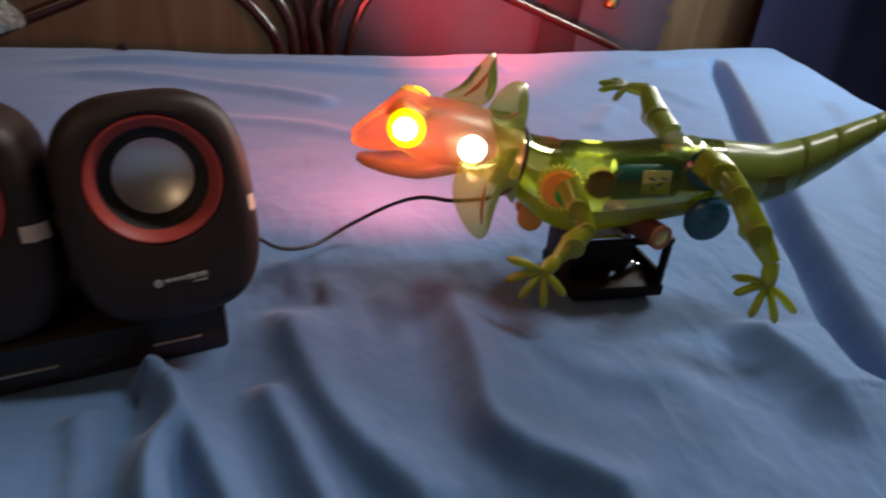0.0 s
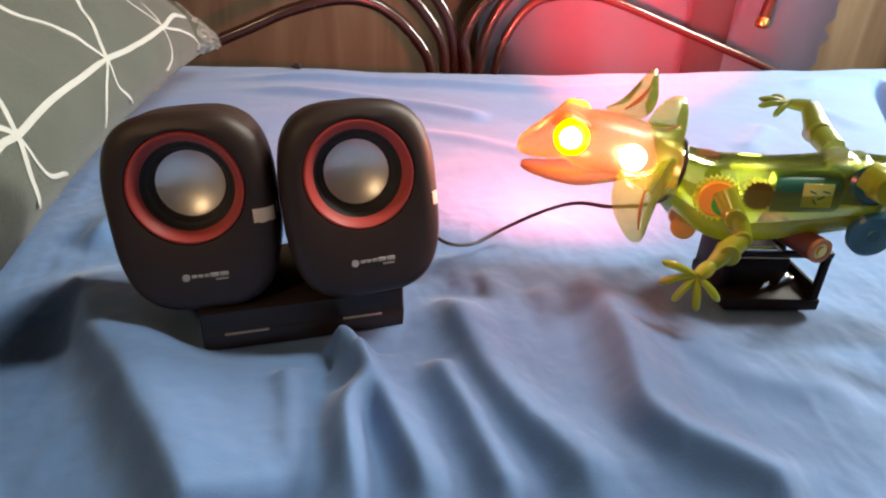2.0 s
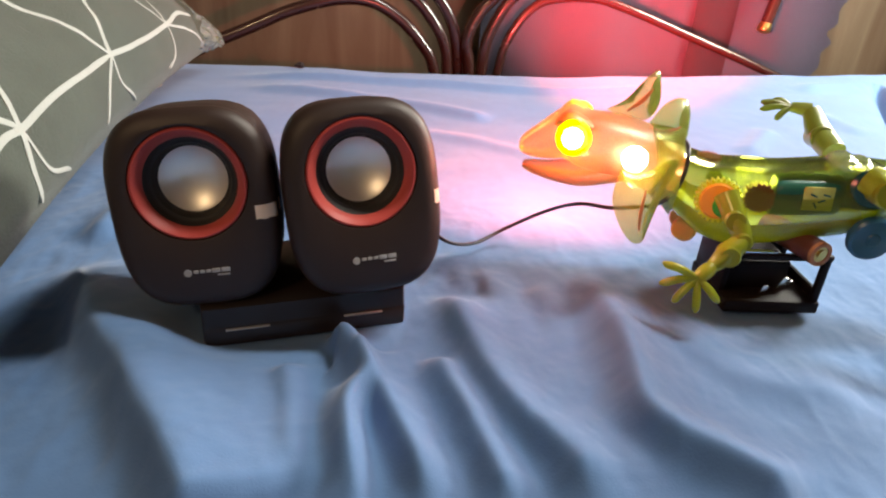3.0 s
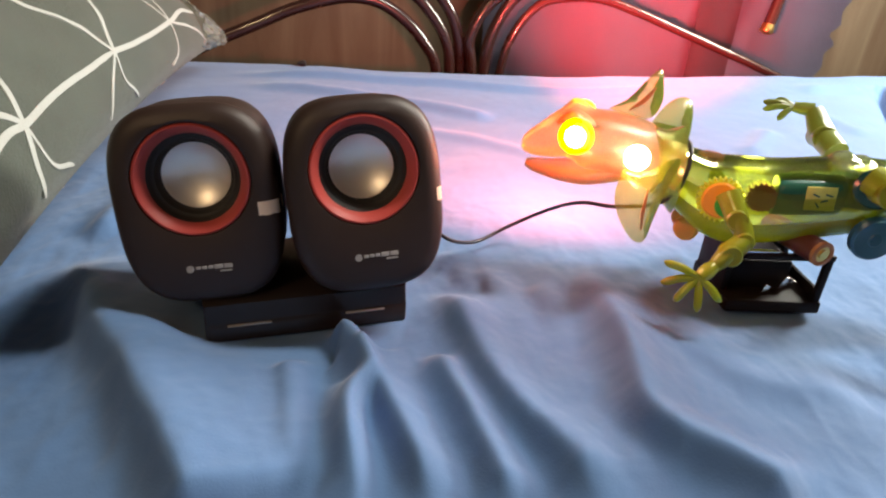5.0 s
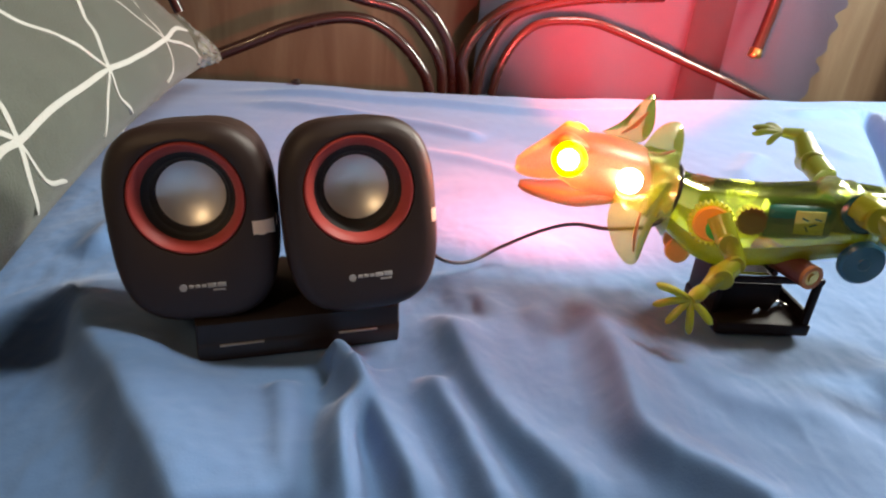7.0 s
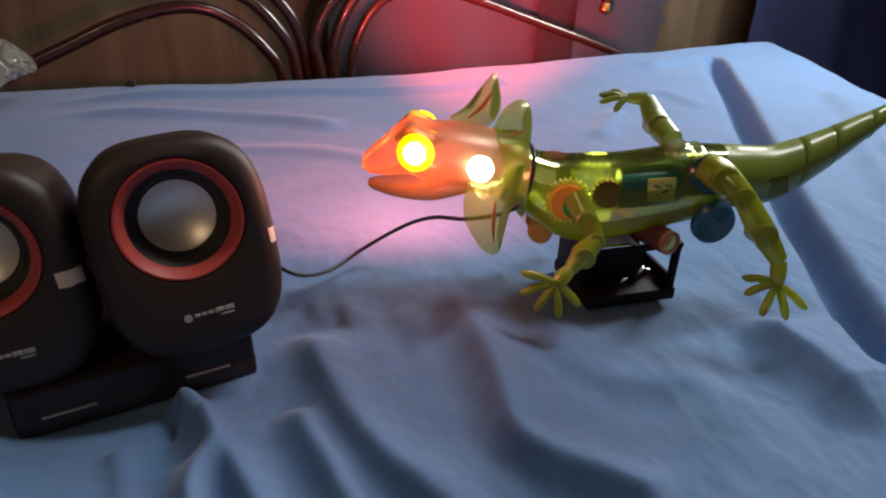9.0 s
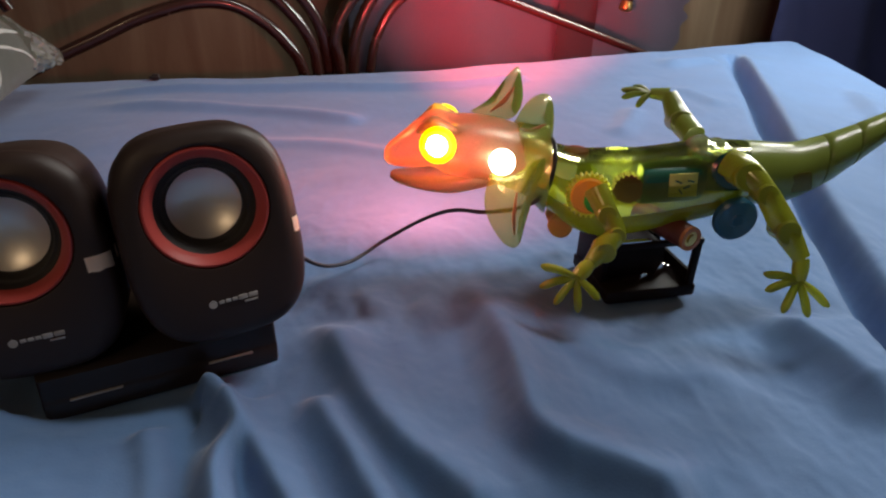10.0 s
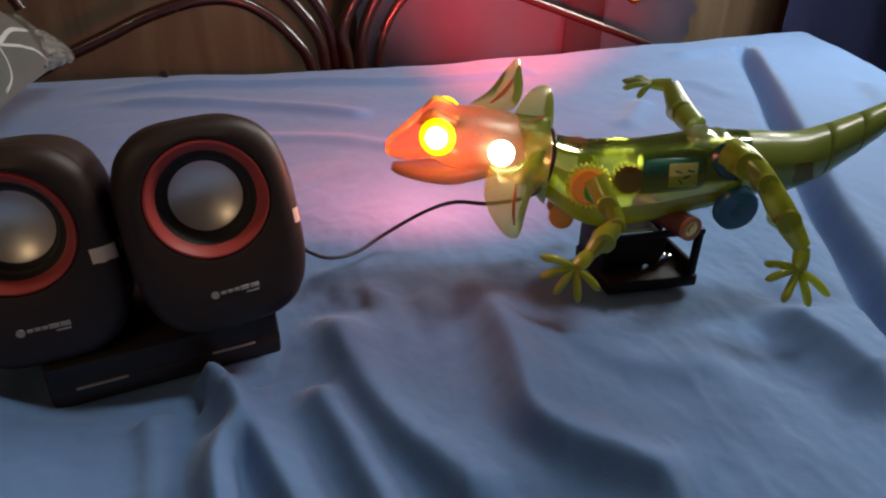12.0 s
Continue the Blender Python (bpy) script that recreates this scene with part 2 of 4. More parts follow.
def revolve(profile, sides=48, m=None, closed=False, caps=True):
    """Turns (radius, depth) points about the local y axis."""
    loops = [[(r * math.cos(t), d, r * math.sin(t)) for t in (2 * math.pi * k / sides for k in range(sides))] for r, d in profile]
    bm = rings(loops, closed=closed, close_ends=caps)
    if m:
        bm.transform(m)
    return bm


def join(*bms):
    out = bmesh.new()
    for b in bms:
        me = bpy.data.meshes.new("tmp")
        b.to_mesh(me)
        b.free()
        out.from_mesh(me)
        bpy.data.meshes.remove(me)
    return out


def leaf(outline, thick, bulge=0.0, lean=(0, 0), inner=4):
    """A thin curved petal: outline of (x, y, z) points round it, thickened; bulge lifts its middle along y."""
    c = sum((np.array(p) for p in outline), np.zeros(3)) / len(outline)
    edge = spline([*outline, outline[0]], 5)[:-1]
    bm = bmesh.new()
    n = len(edge)
    sheets = []
    for off in (-thick / 2, thick / 2):
        rows = []
        for j in range(inner + 1):
            f = 1 - j / (inner + 1)
            rows.append([bm.verts.new(c + (p - c) * f + np.array([0, off * (0.4 if j == 0 else 1) - bulge * (1 - f * f), 0])) for p in edge])
        mid = bm.verts.new(c + np.array([0, off - bulge, 0]))
        for a, b in zip(rows, rows[1:]):
            for i in range(n):
                bm.faces.new((a[i], a[(i + 1) % n], b[(i + 1) % n], b[i]))
        for i in range(n):
            bm.faces.new((rows[-1][i], rows[-1][(i + 1) % n], mid))
        sheets.append(rows[0])
    for i in range(n):
        bm.faces.new((sheets[0][i], sheets[0][(i + 1) % n], sheets[1][(i + 1) % n], sheets[1][i]))
    return bm


# ---- the room ----
def far_edge(x):
    """The far edge of the bed, y by x."""
    return 0.975 + 0.43 * x + 0.20 * x * x


U = Vector((0.9131, 0.4078, 0))     # along the bed's end
N = Vector((-0.4078, 0.9131, 0))    # away from the bed
P0 = Vector((-0.5832, 0.8410, 0))


def along(u, z, off=0.0):
    return P0 + U * u + N * off + Vector((0, 0, z))


def end_box(u0, u1, z0, z1, off, thick):
    """A box in the plane of the bed's end."""
    m = Matrix.Translation(P0) @ Matrix((U, N, (0, 0, 1))).transposed().to_4x4()
    return box((u1 - u0, thick, z1 - z0), ((u0 + u1) / 2, off + thick / 2, (z0 + z1) / 2), 0.0, m)


single("floor", box((6, 6, 0.1), (0.2, 0.0, -0.55)), FLOOR_MAT, "grey cement floor under the bed", "floor", kind="structure")
single("ceiling", box((6, 6, 0.1), (0.2, 0.0, 1.95)), PLASTER, "plain pale ceiling", "ceiling", kind="structure")
single("wall_back", end_box(-2.0, 3.2, -0.5, 1.9, 0.16, 0.08), WALL_WOOD, "brown plywood wall behind the bed", "wall", kind="structure")
single("wall_left", box((0.1, 6, 2.4), (-2.4, 0, 0.7)), PLASTER, "plain plaster wall", "wall", kind="structure")
single("wall_right", box((0.1, 6, 2.4), (2.6, 0, 0.7)), PLASTER, "plain plaster wall", "wall", kind="structure")
single("wall_front", box((5, 0.1, 2.4), (0.1, -2.2, 0.7)), PLASTER, "plain plaster wall", "wall", kind="structure")


def cloth_hanging(u0, u1, z0, z1, off, wave, fold, ragged=0.0, n=90):
    """A hanging cloth with soft folds, in the plane of the bed's end."""
    bm = bmesh.new()
    rows = []
    for j in range(200):
        z = z0 + (z1 - z0) * j / 199
        row = []
        for i in range(n):
            k = i / (n - 1)
            u = u0 + (u1 - u0) * k
            if ragged:
                u += max(0, k - 0.9) * 10 * (ragged * math.sin(z * 150) * (0.6 + 0.4 * math.sin(z * 67)) + 0.10 * max(-0.1, min(z, 0.3)))
            row.append(bm.verts.new(along(u, z, off + wave * math.sin(u * fold + 1.5 * math.sin(z * 3)))))
        rows.append(row)
    for a, b in zip(rows, rows[1:]):
        for i in range(n - 1):
            bm.faces.new((a[i], a[i + 1], b[i + 1], b[i]))
    bmesh.ops.solidify(bm, geom=bm.faces[:], thickness=0.002)
    return bm


hanging = thing("curtain", Matrix.Translation(along(0.95, -0.4, 0.1)), "grey-blue cloth with a maroon band hanging against the wall", "curtain")
part("cloth", cloth_hanging(0.47, 1.175, -0.4, 1.2, 0.115, 0.006, 34, 0.010, 64), CURTAIN, hanging)
part("band", cloth_hanging(0.868, 0.960, -0.4, 1.2, 0.108, 0.006, 34, 0, 12), MAROON, hanging, "dark maroon band")
navy = thing("curtain", Matrix.Translation(along(1.5, -0.4, 0.1)), "dark navy cloth hanging beside the bed corner", "curtain")
part("cloth", cloth_hanging(1.385, 1.985, -0.4, 1.2, 0.10, 0.018, 26, 0.0, 64), NAVY, navy)

# ---- the bed ----
bed = thing("bed", Matrix.Translation((-0.2, 0.4, -0.5)), "metal bed frame of dark brown bent tubes", "bed")
TUBES = []
TUBES.append([(-0.06, -0.03), (0.027, 0.012), (0.093, 0.040), (0.152, 0.065), (0.219, 0.082), (0.271, 0.079), (0.314, 0.055), (0.348, 0.019), (0.369, -0.021), (0.380, -0.12), (0.382, -0.45)])
TUBES.append([(0.10, 0.150), (0.253, 0.112), (0.322, 0.095), (0.364, 0.055), (0.386, 0.016), (0.392, -0.022), (0.398, -0.12), (0.398, -0.45)])
TUBES.append([(0.25, 0.170), (0.339, 0.116), (0.381, 0.077), (0.402, 0.034), (0.410, -0.022), (0.413, -0.12), (0.413, -0.45)])
TUBES.append([(0.62, 0.150), (0.536, 0.126), (0.483, 0.107), (0.441, 0.071), (0.421, 0.026), (0.427, -0.021), (0.429, -0.12), (0.429, -0.45)])
TUBES.append([(0.75, 0.140), (0.621, 0.130), (0.538, 0.114), (0.490, 0.090), (0.458, 0.036), (0.449, -0.021), (0.446, -0.12), (0.446, -0.45)])
TUBES.append([(1.12, -0.08), (0.994, -0.026), (0.791, 0.045), (0.690, 0.079), (0.628, 0.094), (0.556, 0.090), (0.520, 0.070), (0.492, 0.029), (0.479, -0.020), (0.470, -0.12), (0.465, -0.45)])
for k, line in enumerate(TUBES):
    part("tube", tube([along(u, z, 0.004 * (k % 3)) for u, z in line], 0.0092 if k < 5 else 0.0074, 12, 6), TUBE, bed)
part("tube", tube([along(-0.35, 0.35, 0.03), along(-0.12, 0.22, 0.03), along(-0.035, 0.13, 0.03), along(-0.008, 0.075, 0.03)], 0.008, 12, 6), TUBE, bed)
part("rail", tube([along(-0.6, -0.16, 0.0), along(0.3, -0.16, 0.0), along(1.3, -0.16, 0.0)], 0.014, 12, 3), TUBE, bed)
for x, y in ((-0.95, -0.35), (0.5, -0.35), (0.52, 1.1), (-0.95, 0.6)):
    part("leg", tube([(x, y, -0.5), (x, y, -0.3), (x, y, -0.2)], 0.018, 12, 2), TUBE, bed)
part("slat_frame", box((1.5, 0.9, 0.03), (-0.22, 0.2, -0.2)), TUBE, bed)


# ---- the sheet ----
def seg_dist(X, Y, line):
    """Distance to a smooth line, its side (+ left of its way) and how far along it the nearest place lies, 0 to 1."""
    pts = np.array(spline(line, 5))
    best, side, where = np.full(X.shape, 1e9), np.zeros(X.shape), np.zeros(X.shape)
    for k, (a, b) in enumerate(zip(pts, pts[1:])):
        d = b - a
        t = np.clip(((X - a[0]) * d[0] + (Y - a[1]) * d[1]) / (d @ d), 0, 1)
        dx, dy = X - a[0] - t * d[0], Y - a[1] - t * d[1]
        r = np.hypot(dx, dy)
        m = r < best
        best, side, where = np.where(m, r, best), np.where(m, np.sign(d[0] * dy - d[1] * dx), side), np.where(m, (k + t) / (len(pts) - 1), where)
    return best, side, where


FOLDS = []


def fold(line, height, left, right, crest=0.0, start=0.24):
    """A fold along a line: its height and its widths on the left and the right of the line's way; with a crest radius it is a sharp ridge; it rises over the first part of its length."""
    FOLDS.append((line, height, left, right, crest, start))


# ridges that run down towards the near side of the bed
fold([(-0.312, 0.270), (-0.295, 0.254), (-0.272, 0.232), (-0.233, 0.193), (-0.201, 0.171), (-0.176, 0.149), (-0.150, 0.128), (-0.128, 0.108), (-0.116, 0.096)], 0.026, 0.045, 0.012, 0.003, 0.36)
fold([(-0.236, 0.228), (-0.223, 0.214), (-0.205, 0.192), (-0.182, 0.169)], 0.005, 0.01, 0.007, 0.003)
fold([(-0.286, 0.209), (-0.284, 0.223), (-0.277, 0.234)], 0.005, 0.01, 0.01, 0.003)
fold([(-0.134, 0.211), (-0.123, 0.193), (-0.105, 0.157), (-0.085, 0.116)], 0.011, 0.012, 0.009, 0.003)
fold([(-0.117, 0.224), (-0.109, 0.233), (-0.096, 0.222), (-0.084, 0.205), (-0.083, 0.196), (-0.085, 0.186), (-0.082, 0.170), (-0.069, 0.141), (-0.057, 0.117)], 0.021, 0.006, 0.011, 0.002, 0.12)
fold([(-0.097, 0.226), (-0.090, 0.218), (-0.076, 0.199), (-0.059, 0.177), (-0.040, 0.151), (-0.027, 0.129)], 0.016, 0.011, 0.007, 0.002, 0.15)
fold([(-0.058, 0.243), (-0.049, 0.226), (-0.031, 0.199), (-0.014, 0.172), (-0.003, 0.154), (0.007, 0.140)], 0.014, 0.012, 0.008, 0.002)
fold([(-0.070, 0.306), (-0.058, 0.286), (-0.041, 0.259), (-0.022, 0.225), (-0.003, 0.200), (0.015, 0.184), (0.028, 0.170), (0.042, 0.146)], 0.018, 0.024, 0.010, 0.002)
fold([(0.021, 0.370), (0.035, 0.314), (0.050, 0.258), (0.056, 0.220), (0.068, 0.203), (0.087, 0.193), (0.106, 0.183), (0.127, 0.168)], 0.021, 0.028, 0.010, 0.002)
fold([(0.060, 0.307), (0.082, 0.293), (0.106, 0.277), (0.128, 0.272), (0.159, 0.278), (0.182, 0.284)], 0.006, 0.026, 0.012, 0.004)
fold([(0.209, 0.358), (0.221, 0.324), (0.228, 0.309), (0.237, 0.294), (0.242, 0.274), (0.244, 0.266), (0.262, 0.225)], 0.02, 0.05, 0.012, 0.003)
# the long groove to the far corner and the roll beside it
fold([(0.452, 1.140), (0.447, 1.113), (0.407, 0.907), (0.364, 0.715), (0.328, 0.543), (0.312, 0.445), (0.297, 0.360), (0.285, 0.280)], -0.027, 0.007, 0.013)
fold([(0.466, 1.140), (0.460, 1.105), (0.420, 0.895), (0.376, 0.705), (0.338, 0.535), (0.321, 0.437), (0.305, 0.355), (0.292, 0.275)], 0.010, 0.030, 0.006, 0.002)
# softer waves on the flat part
fold([(0.299, 1.026), (0.363, 1.074), (0.415, 1.102)], 0.008, 0.020, 0.015)
fold([(0.291, 0.916), (0.322, 0.861), (0.339, 0.823)], 0.005, 0.020, 0.012)
fold([(0.177, 0.688), (0.202, 0.744), (0.226, 0.819)], 0.006, 0.014, 0.012)
fold([(0.556, 0.961), (0.536, 0.868), (0.507, 0.755), (0.473, 0.629)], 0.010, 0.030, 0.012)
fold([(-0.084, 0.361), (-0.063, 0.333), (-0.041, 0.297)], 0.003, 0.010, 0.008, 0.003)
fold([(-0.058, 0.347), (-0.029, 0.309), (-0.003, 0.256)], 0.0035, 0.012, 0.009, 0.003)
fold([(-0.011, 0.338), (0.007, 0.295), (0.016, 0.254)], 0.003, 0.011, 0.009, 0.003)
fold([(-0.300, 0.420), (-0.330, 0.350), (-0.320, 0.290)], 0.008, 0.012, 0.012)
fold([(-0.50, 0.74), (-0.30, 0.80), (-0.05, 0.86), (0.10, 0.93)], 0.008, 0.018, 0.010)
fold([(-0.45, 0.70), (-0.25, 0.72), (-0.10, 0.70)], 0.007, 0.018, 0.012)
fold([(-0.30, 0.60), (-0.15, 0.62), (-0.02, 0.58)], 0.004, 0.016, 0.012)
fold([(0.16, 0.62), (0.20, 0.56), (0.22, 0.48)], 0.006, 0.018, 0.012)
fold([(0.49, 0.80), (0.46, 0.66), (0.42, 0.52), (0.39, 0.42)], 0.008, 0.026, 0.014)


def sheet_height(X, Y):
    Z, ridge = np.zeros(X.shape), np.zeros(X.shape)
    for line, h, wl, wr, crest, start in FOLDS:
        reach = 3.2 * max(wl, wr) + 0.01
        px, py = [p[0] for p in line], [p[1] for p in line]
        near = (X > min(px) - reach) & (X < max(px) + reach) & (Y > min(py) - reach) & (Y < max(py) + reach)
        r, side, where = seg_dist(X[near], Y[near], line)
        w = np.where(side > 0, wl, wr)
        length = sum(math.dist(p, q) for p, q in zip(line, line[1:]))
        ends = np.clip(np.minimum(where / start, (1 - where) * length / 0.03), 0, 1)
        ends = ends * ends * (3 - 2 * ends)
        shape = np.exp(-((np.sqrt(r * r + crest * crest) - crest) / w) ** (1.35 if crest else 2.0))
        rise = h * shape * ends * np.clip((reach - r) / (0.25 * reach), 0, 1)
        # ridges that meet run into one another; the soft waves add up
        if crest:
            ridge[near] += rise ** 3
        else:
            Z[near] += rise
    Z = Z + np.cbrt(ridge)
    for fx, fy, ph, a in ((9, 5, 0.3, 0.0016), (-7, 13, 1.9, 0.0014), (23, 9, 4.0, 0.0008), (17, -21, 2.2, 0.0007), (41, 18, 0.9, 0.0004), (-33, 47, 5.1, 0.0004)):
        Z = Z + a * np.sin(fx * X + fy * Y + ph + 0.8 * np.sin(6 * X - 4 * Y + ph))
    rough = np.array([noise.fractal(Vector((x * 22, y * 15, 0.4)), 0.9, 2.1, 4) for x, y in zip(X.ravel(), Y.ravel())]).reshape(X.shape)
    calm = 1 - 0.65 * np.clip((Y - 0.42) / 0.16, 0, 1)
    other = np.array([noise.fractal(Vector((x * 30 + y * 8, y * 17 - x * 6, 3.7)), 0.9, 2.1, 4) for x, y in zip(X.ravel(), Y.ravel())]).reshape(X.shape)
    Z = Z + calm * (0.0015 * rough - 0.0015 * np.abs(other))
    # pressed flat under the things that stand on it
    for cx, cy, rad in ((-0.144, 0.268, 0.042), (-0.170, 0.232, 0.034), (0.140, 0.370, 0.040)):
        Z = Z * (1 - 0.9 * np.exp(-(((X - cx) ** 2 + (Y - cy) ** 2) / rad ** 2) ** 2))
    return Z - 0.003


def make_sheet():
    xs = np.concatenate([np.linspace(-1.1, -0.42, 50), np.linspace(-0.418, 0.27, 400), np.linspace(0.2725, 0.49, 90), np.linspace(0.494, 0.622, 28), np.linspace(0.625, 0.673, 14)])
    vs = np.concatenate([np.linspace(-0.42, 0.06, 30), np.linspace(0.062, 0.46, 230), np.linspace(0.465, 1.0, 120), np.linspace(1.002, 1.06, 16)])
    X, V = np.meshgrid(xs, vs)
    edge = far_edge(np.minimum(X, 0.623)) - 0.9 * np.clip(X - 0.575, 0, 1) ** 1.3
    # below 0.46 v is y itself; above, it runs to the far edge at 1
    Y = np.where(V < 0.46, V, 0.46 + (V - 0.46) / 0.54 * (edge - 0.46))
    Z = sheet_height(X, Y)
    # the cloth turns down over the far and the right edge
    for over, toward in ((np.maximum(0, V - 1.0) * 3.0, 1), (np.maximum(0, X - 0.613) * 3.0, 0)):
        bend = np.minimum(over / 0.03, math.pi / 2)
        Z = Z - 0.02 * (1 - np.cos(bend)) - np.maximum(0, over - 0.047) * 1.6
        flat = 0.02 * np.sin(bend)
        if toward:
            Y = np.where(V > 1.0, edge + flat, Y)
        else:
            X = np.where(X > 0.613, 0.613 + flat, X)
    rows, cols = X.shape
    verts = np.stack([X.ravel(), Y.ravel(), Z.ravel()], 1)
    idx = np.arange(rows * cols).reshape(rows, cols)
    faces = np.stack([idx[:-1, :-1], idx[:-1, 1:], idx[1:, 1:], idx[1:, :-1]], -1).reshape(-1, 4)
    me = bpy.data.meshes.new("bed_sheet")
    me.from_pydata(verts.tolist(), [], faces.tolist())
    me.materials.append(SHEET)
    me.shade_smooth()
    ob = new("bed_sheet", me)
    return tagged(ob, "creased blue cotton bed sheet spread over the mattress", "bed sheet")


make_sheet()


def make_mattress():
    bm = bmesh.new()
    lo, hi = [], []
    line = [(-1.08, -0.40), (0.585, -0.40)] + [(x, far_edge(x) - 0.014) for x in np.linspace(0.585, -1.08, 24)]
    for x, y in line:
        lo.append(bm.verts.new((x, y, -0.185)))
        hi.append(bm.verts.new((x, y, -0.078)))
    bm.faces.new(lo[::-1])
    bm.faces.new(hi)
    for i in range(len(line)):
        j = (i + 1) % len(line)
        bm.faces.new((lo[i], lo[j], hi[j], hi[i]))
    bmesh.ops.bevel(bm, geom=[e for e in bm.edges], offset=0.006, segments=2, affect="EDGES")
    return single("mattress", bm, PILLOW, "grey foam mattress under the blue sheet", "mattress")


make_mattress()


# ---- the pillow ----
def make_pillow():
    corner = Vector((-0.4859, 0.7531, 0.0381))
    yaw, slope = 0.3552, 0.6226
    e1 = Vector((math.sin(yaw), -math.cos(yaw), 0.0))
    flat = Vector((-math.cos(yaw), -math.sin(yaw), 0.0))
    e2 = flat * math.cos(slope) + Vector((0, 0, math.sin(slope)))
    nrm = e2.cross(e1).normalized()
    if nrm.z < 0:
        nrm = -nrm
    A, B, T = 0.3476, 0.2460, 0.0541
    centre = corner + e1 * A + e2 * B

    def surf(a, b, side, lift=0.0):
        pa = a * A * (1 - 0.05 * (1 - b * b)) 
        pb = b * B * (1 - 0.06 * (1 - a * a))
        t = T * (max(0, 1 - a ** 4) * max(0, 1 - b ** 4)) ** 0.55
        t += 0.003 * math.sin(9 * a + 5 * b) * (1 - a * a) * (1 - b * b)
        soft_ = (1 - a * a) * (1 - b * b)
        t += soft_ ** 0.5 * 0.0045 * noise.noise(Vector((a * 5.5, b * 9.0, 1.3))) + soft_ ** 0.3 * 0.0016 * noise.noise(Vector((a * 17, b * 14 + a * 6, 5.1)))
        return centre + e1 * pa + e2 * pb + nrm * side * (t + lift + 0.002)

    n = 44
    bm = bmesh.new()
    g = [-math.cos(math.pi * i / n) * 0.5 + (2 * i / n - 1) * 0.5 for i in range(n + 1)]
    sheets = []
    for side in (1, -1):
        sheets.append([[bm.verts.new(surf(a, b, side)) for a in g] for b in g])
        rows = sheets[-1]
        for i in range(n):
            for j in range(n):
                bm.faces.new((rows[i][j], rows[i][j + 1], rows[i + 1][j + 1], rows[i + 1][j]))
    bmesh.ops.remove_doubles(bm, verts=bm.verts[:], dist=0.0042)
    root = thing("pillow", Matrix.Translation(corner), "grey pillow with white geometric line print leaning on the bed frame", "pillow")
    part("cover", bm, PILLOW, root)
    # the printed lines: width in units of a wide line, then places on the face
    m1, j1, k1 = (0.515, -0.86), (0.005, -0.855), (-0.495, -0.865)
    lines = [(1, [m1, (0.315, -0.85), j1]), (1, [j1, (-0.21, -0.87), k1, (-0.68, -0.84), (-0.86, -0.86)]), (1, [j1, (0.095, -0.68), (0.18, -0.545), (0.30, -0.30)]), (1, [j1, (-0.09, -0.72), (-0.18, -0.585), (-0.34, -0.30)]),
             (0.6, [k1, (-0.40, -0.63), (-0.30, -0.38)]), (0.6, [k1, (-0.55, -0.645), (-0.62, -0.40)]), (0.7, [j1, (0.03, -0.935), (-0.04, -0.99)]), (0.6, [j1, (0.125, -0.935), (0.18, -0.985)]),
             (0.6, [k1, (-0.455, -0.96), (-0.38, -0.99)]), (1, [m1, (0.48, -0.76), (0.42, -0.55), (0.30, -0.30)]), (1, [m1, (0.55, -0.82), (0.72, -0.70)]), (1, [m1, (0.60, -0.855), (0.80, -0.90)]),
             (1, [m1, (0.555, -0.935), (0.565, -0.99)]), (0.7, [m1, (0.505, -0.955), (0.42, -0.99)]), (0.7, [k1, (-0.72, -0.93), (-0.80, -0.985)])]
    # where the print runs on round the lower edge
    below = [(0.7, [(-0.04, -0.995), (-0.07, -0.95), (-0.13, -0.86)]), (0.6, [(0.18, -0.99), (0.215, -0.94), (0.28, -0.86)]), (0.6, [(-0.38, -0.995), (-0.34, -0.95), (-0.27, -0.86)]),
             (0.8, [(0.565, -0.995), (0.58, -0.95), (0.62, -0.86)]), (0.7, [(0.42, -0.995), (0.39, -0.95), (0.33, -0.86)])]
    for width, pts, face in [(w_, p_, 1) for w_, p_ in lines] + [(w_, p_, -1) for w_, p_ in below]:
        path = spline(pts, 12)
        loops = []
        for i, q in enumerate(path):
            p0, p1 = path[max(0, i - 1)], path[min(len(path) - 1, i + 1)]
            here = surf(q[0], q[1], face)
            way = (surf(p1[0], p1[1], face) - surf(p0[0], p0[1], face)).normalized()
            up = (surf(q[0] + 0.004, q[1], face) - here).cross(surf(q[0], q[1] + 0.004, face) - here).normalized()
            if up.dot(nrm) * face < 0:
                up = -up
            across = up.cross(way).normalized() * 0.0023 * width * min(1.0, 0.45 + 6 * (1 - i / (len(path) - 1)))
            loops.append([here - across - up * 0.002, here - across + up * 0.0005, here + up * 0.0008, here + across + up * 0.0005, here + across - up * 0.002])
        part("printed_line", rings(loops), WHITE_PRINT, root)
    # a crumpled clear film wrap on the corner
    loops = []
    tip = corner + Vector((0.000, 0.012, 0.004))
    base = corner + e1 * 0.055 + e2 * 0.045 + nrm * 0.010
    axis_ = (tip - base)
    s1, s2 = axis_.cross(nrm).normalized(), nrm
    for i in range(19):
        k = i / 18
        r = 0.037 * (1 - k) ** 0.6 + 0.005
        loop = []
        for n_ in range(56):
            t = 2 * math.pi * n_ / 56
            q = 1 + 0.22 * noise.noise(Vector((3 * math.cos(t), 3 * math.sin(t), 5 * k))) + 0.16 * noise.noise(Vector((8 * math.cos(t), 8 * math.sin(t), 9 * k + 4)))
            loop.append(base + axis_ * k + s1 * math.cos(t) * r * q + s2 * math.sin(t) * r * 0.55 * q)
        loops.append(loop)
